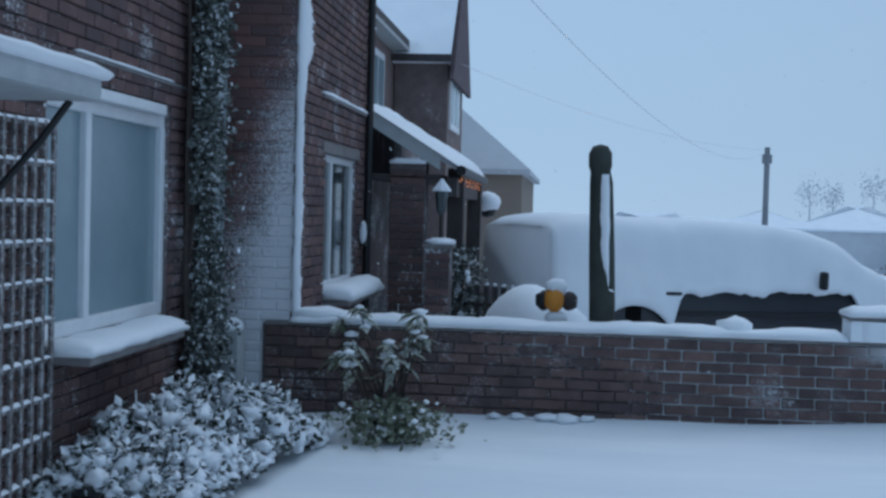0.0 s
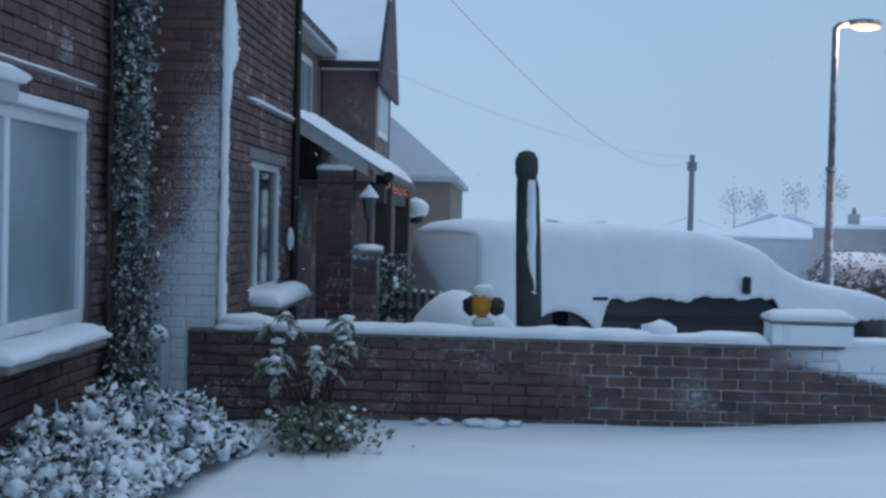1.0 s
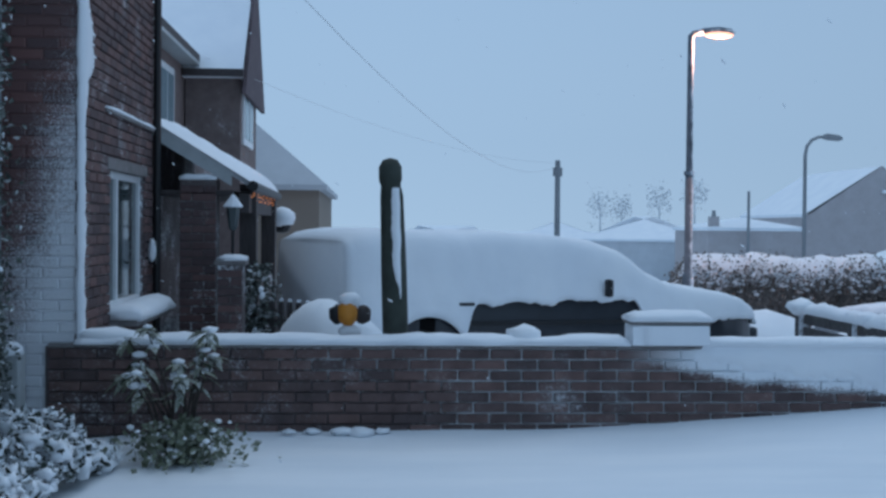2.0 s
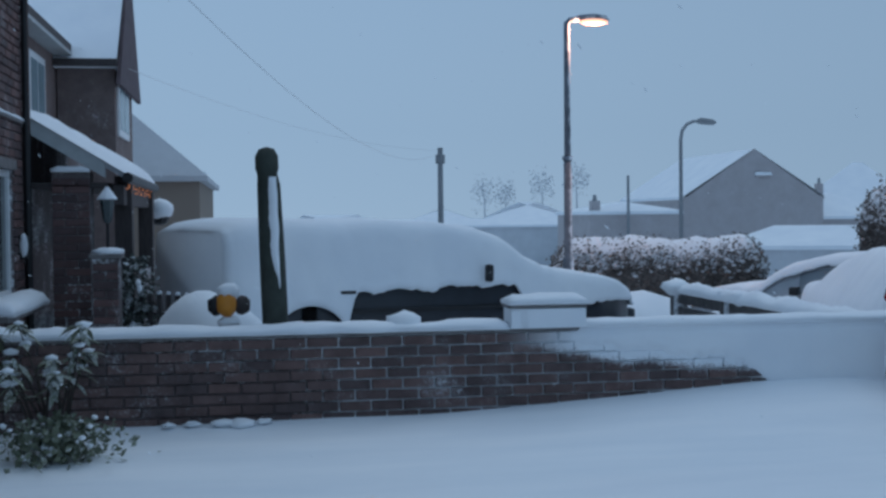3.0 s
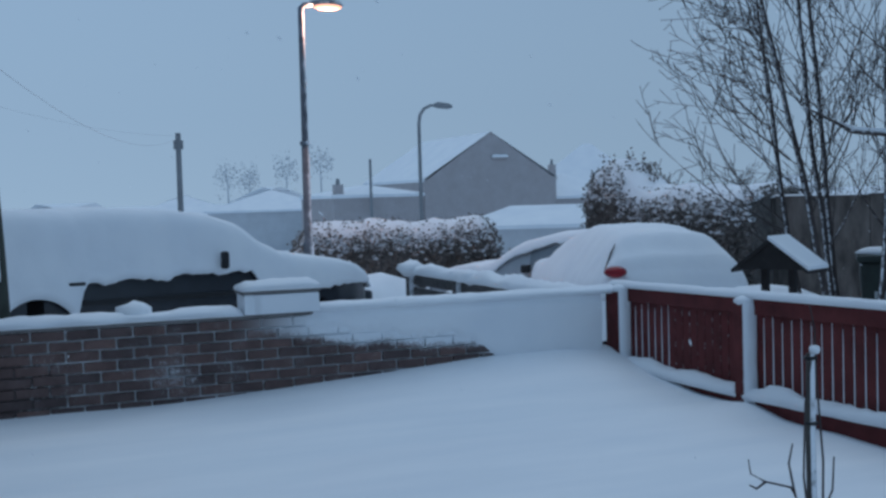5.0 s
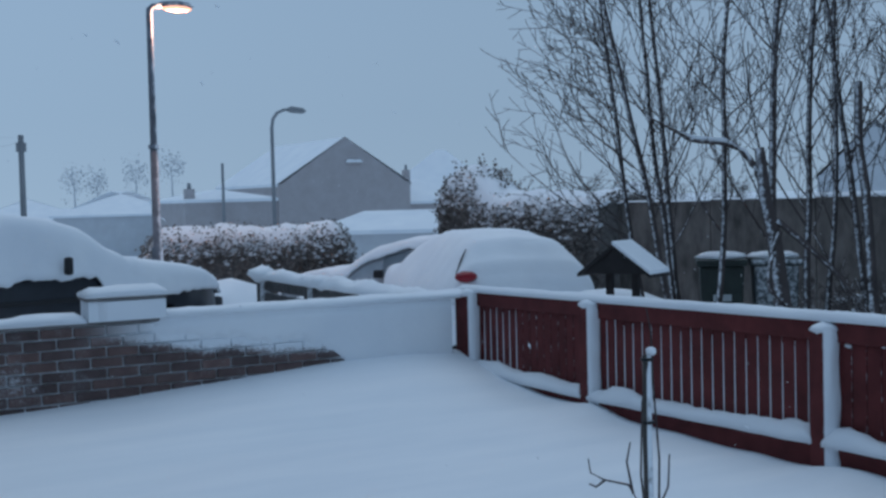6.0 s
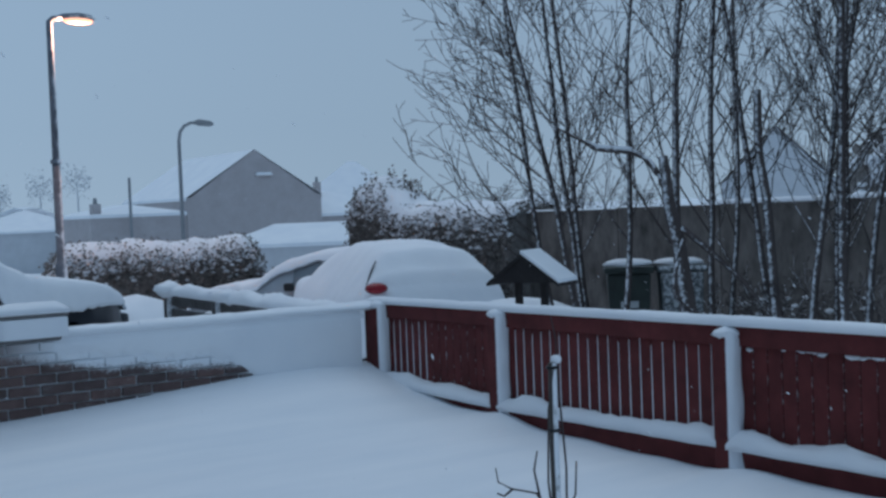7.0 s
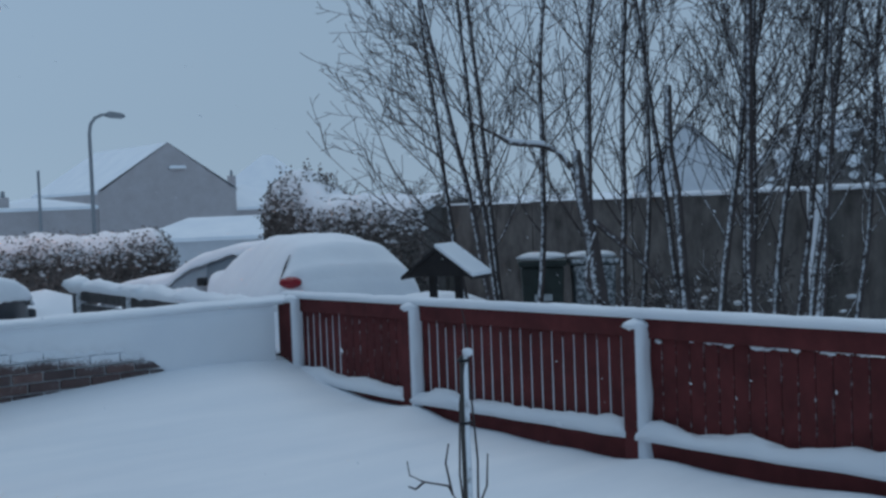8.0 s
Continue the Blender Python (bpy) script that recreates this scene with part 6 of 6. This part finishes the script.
for mid, tip in stems:
    for q in (tip, mid.lerp(tip, 0.6)):
        r = rnd.uniform(0.02, 0.045)
        snow_blob(snow, (q[0], q[1], q[2] + 0.012), (r * 1.3, r, r * 0.6), q[0] * 9, 0.4, 1)
for k in range(50):
    a, r = rnd.uniform(0, math.tau), abs(rnd.gauss(0, 0.18))
    q = rnd.uniform(0.012, 0.03)
    snow_blob(snow, (0.05 + math.cos(a) * r, -0.22 + math.sin(a) * r, rnd.uniform(0.03, 0.24)), (q, q, q * 0.7), k, 0.4, 1)
tagged(part("snow_load", snow, M_SNOW, shrub, "small clots of snow"), kind="stuff")

# ---------------- staked sapling in the foreground ----------------
sapling = thing("staked_sapling", "bare sapling tied to a thin snow-flecked stake", "sapling", (3.36, 3.98, 0.0))
bm = bmesh.new()
tube(bm, [(0, 0, -0.1), (-0.005, 0, 0.45), (0.0, 0, 0.80)], [0.022, 0.021, 0.019], 7)
part("stake", bm, make_frosted("stake_wood", (0.09, 0.085, 0.08), -0.35, (0.3, -0.9, 0.2), 0.1, 0.5, 14), sapling)
bm = bmesh.new()
snow_blob(bm, (0.012, -0.01, 0.815), (0.026, 0.022, 0.02), 2, 0.4, 2)
part("stake_snow", bm, M_SNOW, sapling, "snow on the stake's top")
for z in (0.775, 0.505):
    bm = bmesh.new()
    tube(bm, [(0, 0, z), (0, 0, z + 0.013)], 0.028, 8)
    part("tie", bm, M_BLACK, sapling, "dark tie")
for q in (((-0.03, -0.03, 0.0), (-0.065, -0.03, 0.3), (-0.045, -0.02, 0.6), (-0.01, -0.02, 0.78)), ((0.03, -0.02, 0.0), (0.04, -0.02, 0.35), (0.02, -0.01, 0.7), (0.015, -0.01, 0.9), (0.0, 0, 1.0)),
          ((-0.02, 0, 0.10), (-0.12, -0.02, 0.26), (-0.25, -0.03, 0.30), (-0.32, -0.03, 0.34), (-0.33, -0.03, 0.40)), ((-0.25, -0.03, 0.30), (-0.30, -0.04, 0.28), (-0.34, -0.05, 0.30)),
          ((0.02, 0, 0.08), (0.10, 0.0, 0.22), (0.11, 0.0, 0.36)), ((-0.10, -0.02, 0.22), (-0.13, -0.02, 0.36), (-0.11, -0.02, 0.44))):
    bm = bmesh.new()
    tube(bm, list(q), [0.006 - 0.004 * k / len(q) for k in range(len(q))], 5)
    part("branch", bm, M_TWIG, sapling)

# ---------------- bricks of the garden wall ----------------
brick_face(garden_wall, (-2.13, WALL_Y, 0.052), (1, 0, 0), (0, -1, 0), 6.85, 0.605, [], M_BRICK_GARDEN, M_BRICK_GARDEN)

# ---------------- broken tree and undergrowth by the bins ----------------
broken = thing("broken_tree", "broken-topped trunk with a snow-laden arching limb", "tree", (8.15, 7.95, -0.25))


def limb(name, pts, radii, label=""):
    bm = bmesh.new()
    fine_pts, fine_r = [], []
    for k in range(len(pts) - 1):
        p0, p1 = Vector(pts[max(0, k - 1)]), Vector(pts[k])
        p2, p3 = Vector(pts[k + 1]), Vector(pts[min(len(pts) - 1, k + 2)])
        for i in range(4):
            t = i / 4
            q = 0.5 * (2 * p1 + (p2 - p0) * t + (2 * p0 - 5 * p1 + 4 * p2 - p3) * t * t + (3 * p1 - p0 - 3 * p2 + p3) * t ** 3)
            fine_pts.append(q - Vector((8.15, 7.95, -0.25)) + 0.012 * Vector((nz(k + t, 1.0), nz(k + t, 5.0), 0)))
            fine_r.append(radii[k] + (radii[k + 1] - radii[k]) * t)
    fine_pts.append(Vector(pts[-1]) - Vector((8.15, 7.95, -0.25)))
    fine_r.append(radii[-1])
    tube(bm, fine_pts, fine_r, 8)
    return part(name, bm, M_BARK, broken, label, True)


limb("trunk", [(8.18, 8.25, -0.3), (8.15, 8.28, 0.29), (8.1, 8.33, 0.92), (8.04, 8.38, 1.35), (8.0, 8.42, 1.87)], [0.085, 0.08, 0.07, 0.06, 0.045])
limb("arching_limb", [(8.06, 8.36, 1.24), (8.0, 8.41, 1.58), (7.91, 8.5, 1.81), (7.77, 8.61, 1.92), (7.55, 8.8, 1.96), (7.45, 8.88, 2.03), (7.2, 9.05, 2.2)], [0.035, 0.032, 0.03, 0.026, 0.022, 0.016, 0.006], "arching limb with snow on top")
limb("low_limb", [(8.1, 8.31, 1.2), (8.29, 8.14, 0.97), (8.43, 8.0, 0.78), (8.54, 7.9, 0.6), (8.7, 7.75, 0.3)], [0.03, 0.028, 0.024, 0.02, 0.012])
limb("hooked_limb", [(8.08, 8.25, 1.1), (7.94, 8.21, 0.88), (7.92, 8.22, 0.6), (7.98, 8.16, 0.47), (8.11, 8.04, 0.39)], [0.025, 0.024, 0.022, 0.02, 0.012])
limb("cut_trunk", [(8.95, 7.9, -0.3), (8.92, 7.93, 0.26), (8.88, 7.97, 1.32), (8.84, 8.02, 1.85), (8.84, 8.02, 2.46)], [0.05, 0.048, 0.044, 0.04, 0.036], "second trunk, cut off flat")
arc = [(8.0, 8.41, 1.60), (7.91, 8.5, 1.835), (7.77, 8.61, 1.942), (7.55, 8.8, 1.98), (7.45, 8.88, 2.045)]
bm = bmesh.new()
tube(bm, [Vector(p) - Vector((8.15, 7.95, -0.25)) + Vector((-0.01, -0.01, 0.006)) for p in arc], [0.008, 0.02, 0.022, 0.016, 0.004], 6)
part("limb_snow", bm, M_SNOW, broken, "snow lying along the limb", True)

for k, (deg, dist, h) in enumerate(((44.0, 12.9, 1.1), (48.0, 12.6, 1.2), (52.0, 12.9, 1.1), (46.0, 13.6, 1.0), (50.5, 13.6, 1.3))):
    x, y = ray_at(deg, dist)
    b = bare_tree("bramble_bush", "tangled leafless bush catching snow", (x, y, ground_z(x, y) - 0.02), h, 70 + k, 0.0, deg, 6, 0.011, 0.7, "bushes under the trees", (6, 4, 2))
    b["category"] = "shrub"
    rr = random.Random(k)
    for q in range(10):
        bm = bmesh.new()
        r = rr.uniform(0.02, 0.05)
        snow_blob(bm, (rr.gauss(0, 0.35), rr.gauss(0, 0.3), rr.uniform(0.25, 0.75)), (r * 1.5, r * 1.2, r * 0.6), q, 0.5, 1)
        part("snow_clot", bm, M_SNOW, b, "clot of snow")

for k, (x, y) in enumerate(((13.3, 19.0), (14.4, 18.2), (12.5, 19.8), (15.3, 17.6))):
    bare_tree("leafless_shrub", "leafless shrub behind the hedge catching snow", (x, y, ground_z(x, y)), 2.5, 90 + k, 0.0, 40, 6, 0.016, 0.6, "shrubs behind the hedge", (8, 5, 2), 0.5)["category"] = "shrub"

# ---------------- falling snow ----------------
rnd = random.Random(77)
verts, faces = [], []
for k in range(900):
    r = rnd.uniform(3.2, 15.0)
    a = radians(rnd.uniform(-32, 62))
    c = Vector((r * math.sin(a), r * math.cos(a), rnd.uniform(0.3, 5.0)))
    w = rnd.uniform(0.0018, 0.0042)
    d = Vector((rnd.uniform(0.2, 1.0), rnd.uniform(-0.4, 0.4), rnd.uniform(-1.0, -0.3))).normalized() * w * rnd.uniform(1.2, 3.5)
    b = len(verts)
    verts += [c - d, c + Vector((w, 0, w * 0.4)), c + Vector((-w * 0.5, w, 0)), c + Vector((-w * 0.5, -w, -w * 0.3)), c + d]
    faces += [(b, b + 2, b + 1), (b, b + 3, b + 2), (b, b + 1, b + 3), (b + 4, b + 1, b + 2), (b + 4, b + 2, b + 3), (b + 4, b + 3, b + 1)]
tagged(mesh_part("falling_snow", verts, faces, M_SNOW), "fine snowflakes driven through the air", "snowflakes", kind="stuff")

# roofs over the near houses, out of view above
part("roof", one_box(-5.8, WX + 0.25, -3.1, 8.45, 5.2, 5.4), M_SNOW, near_house, "snow-covered roof edge")
part("roof", one_box(-5.8, FX + 0.25, 8.45, 11.3, 5.2, 5.4), M_SNOW, next_front, "snow-covered roof edge")
part("end_wall", one_box(-5.6, WX - 0.3, -3.0, -2.8, -0.4, 5.2), M_MORTAR_HOUSE, near_house)
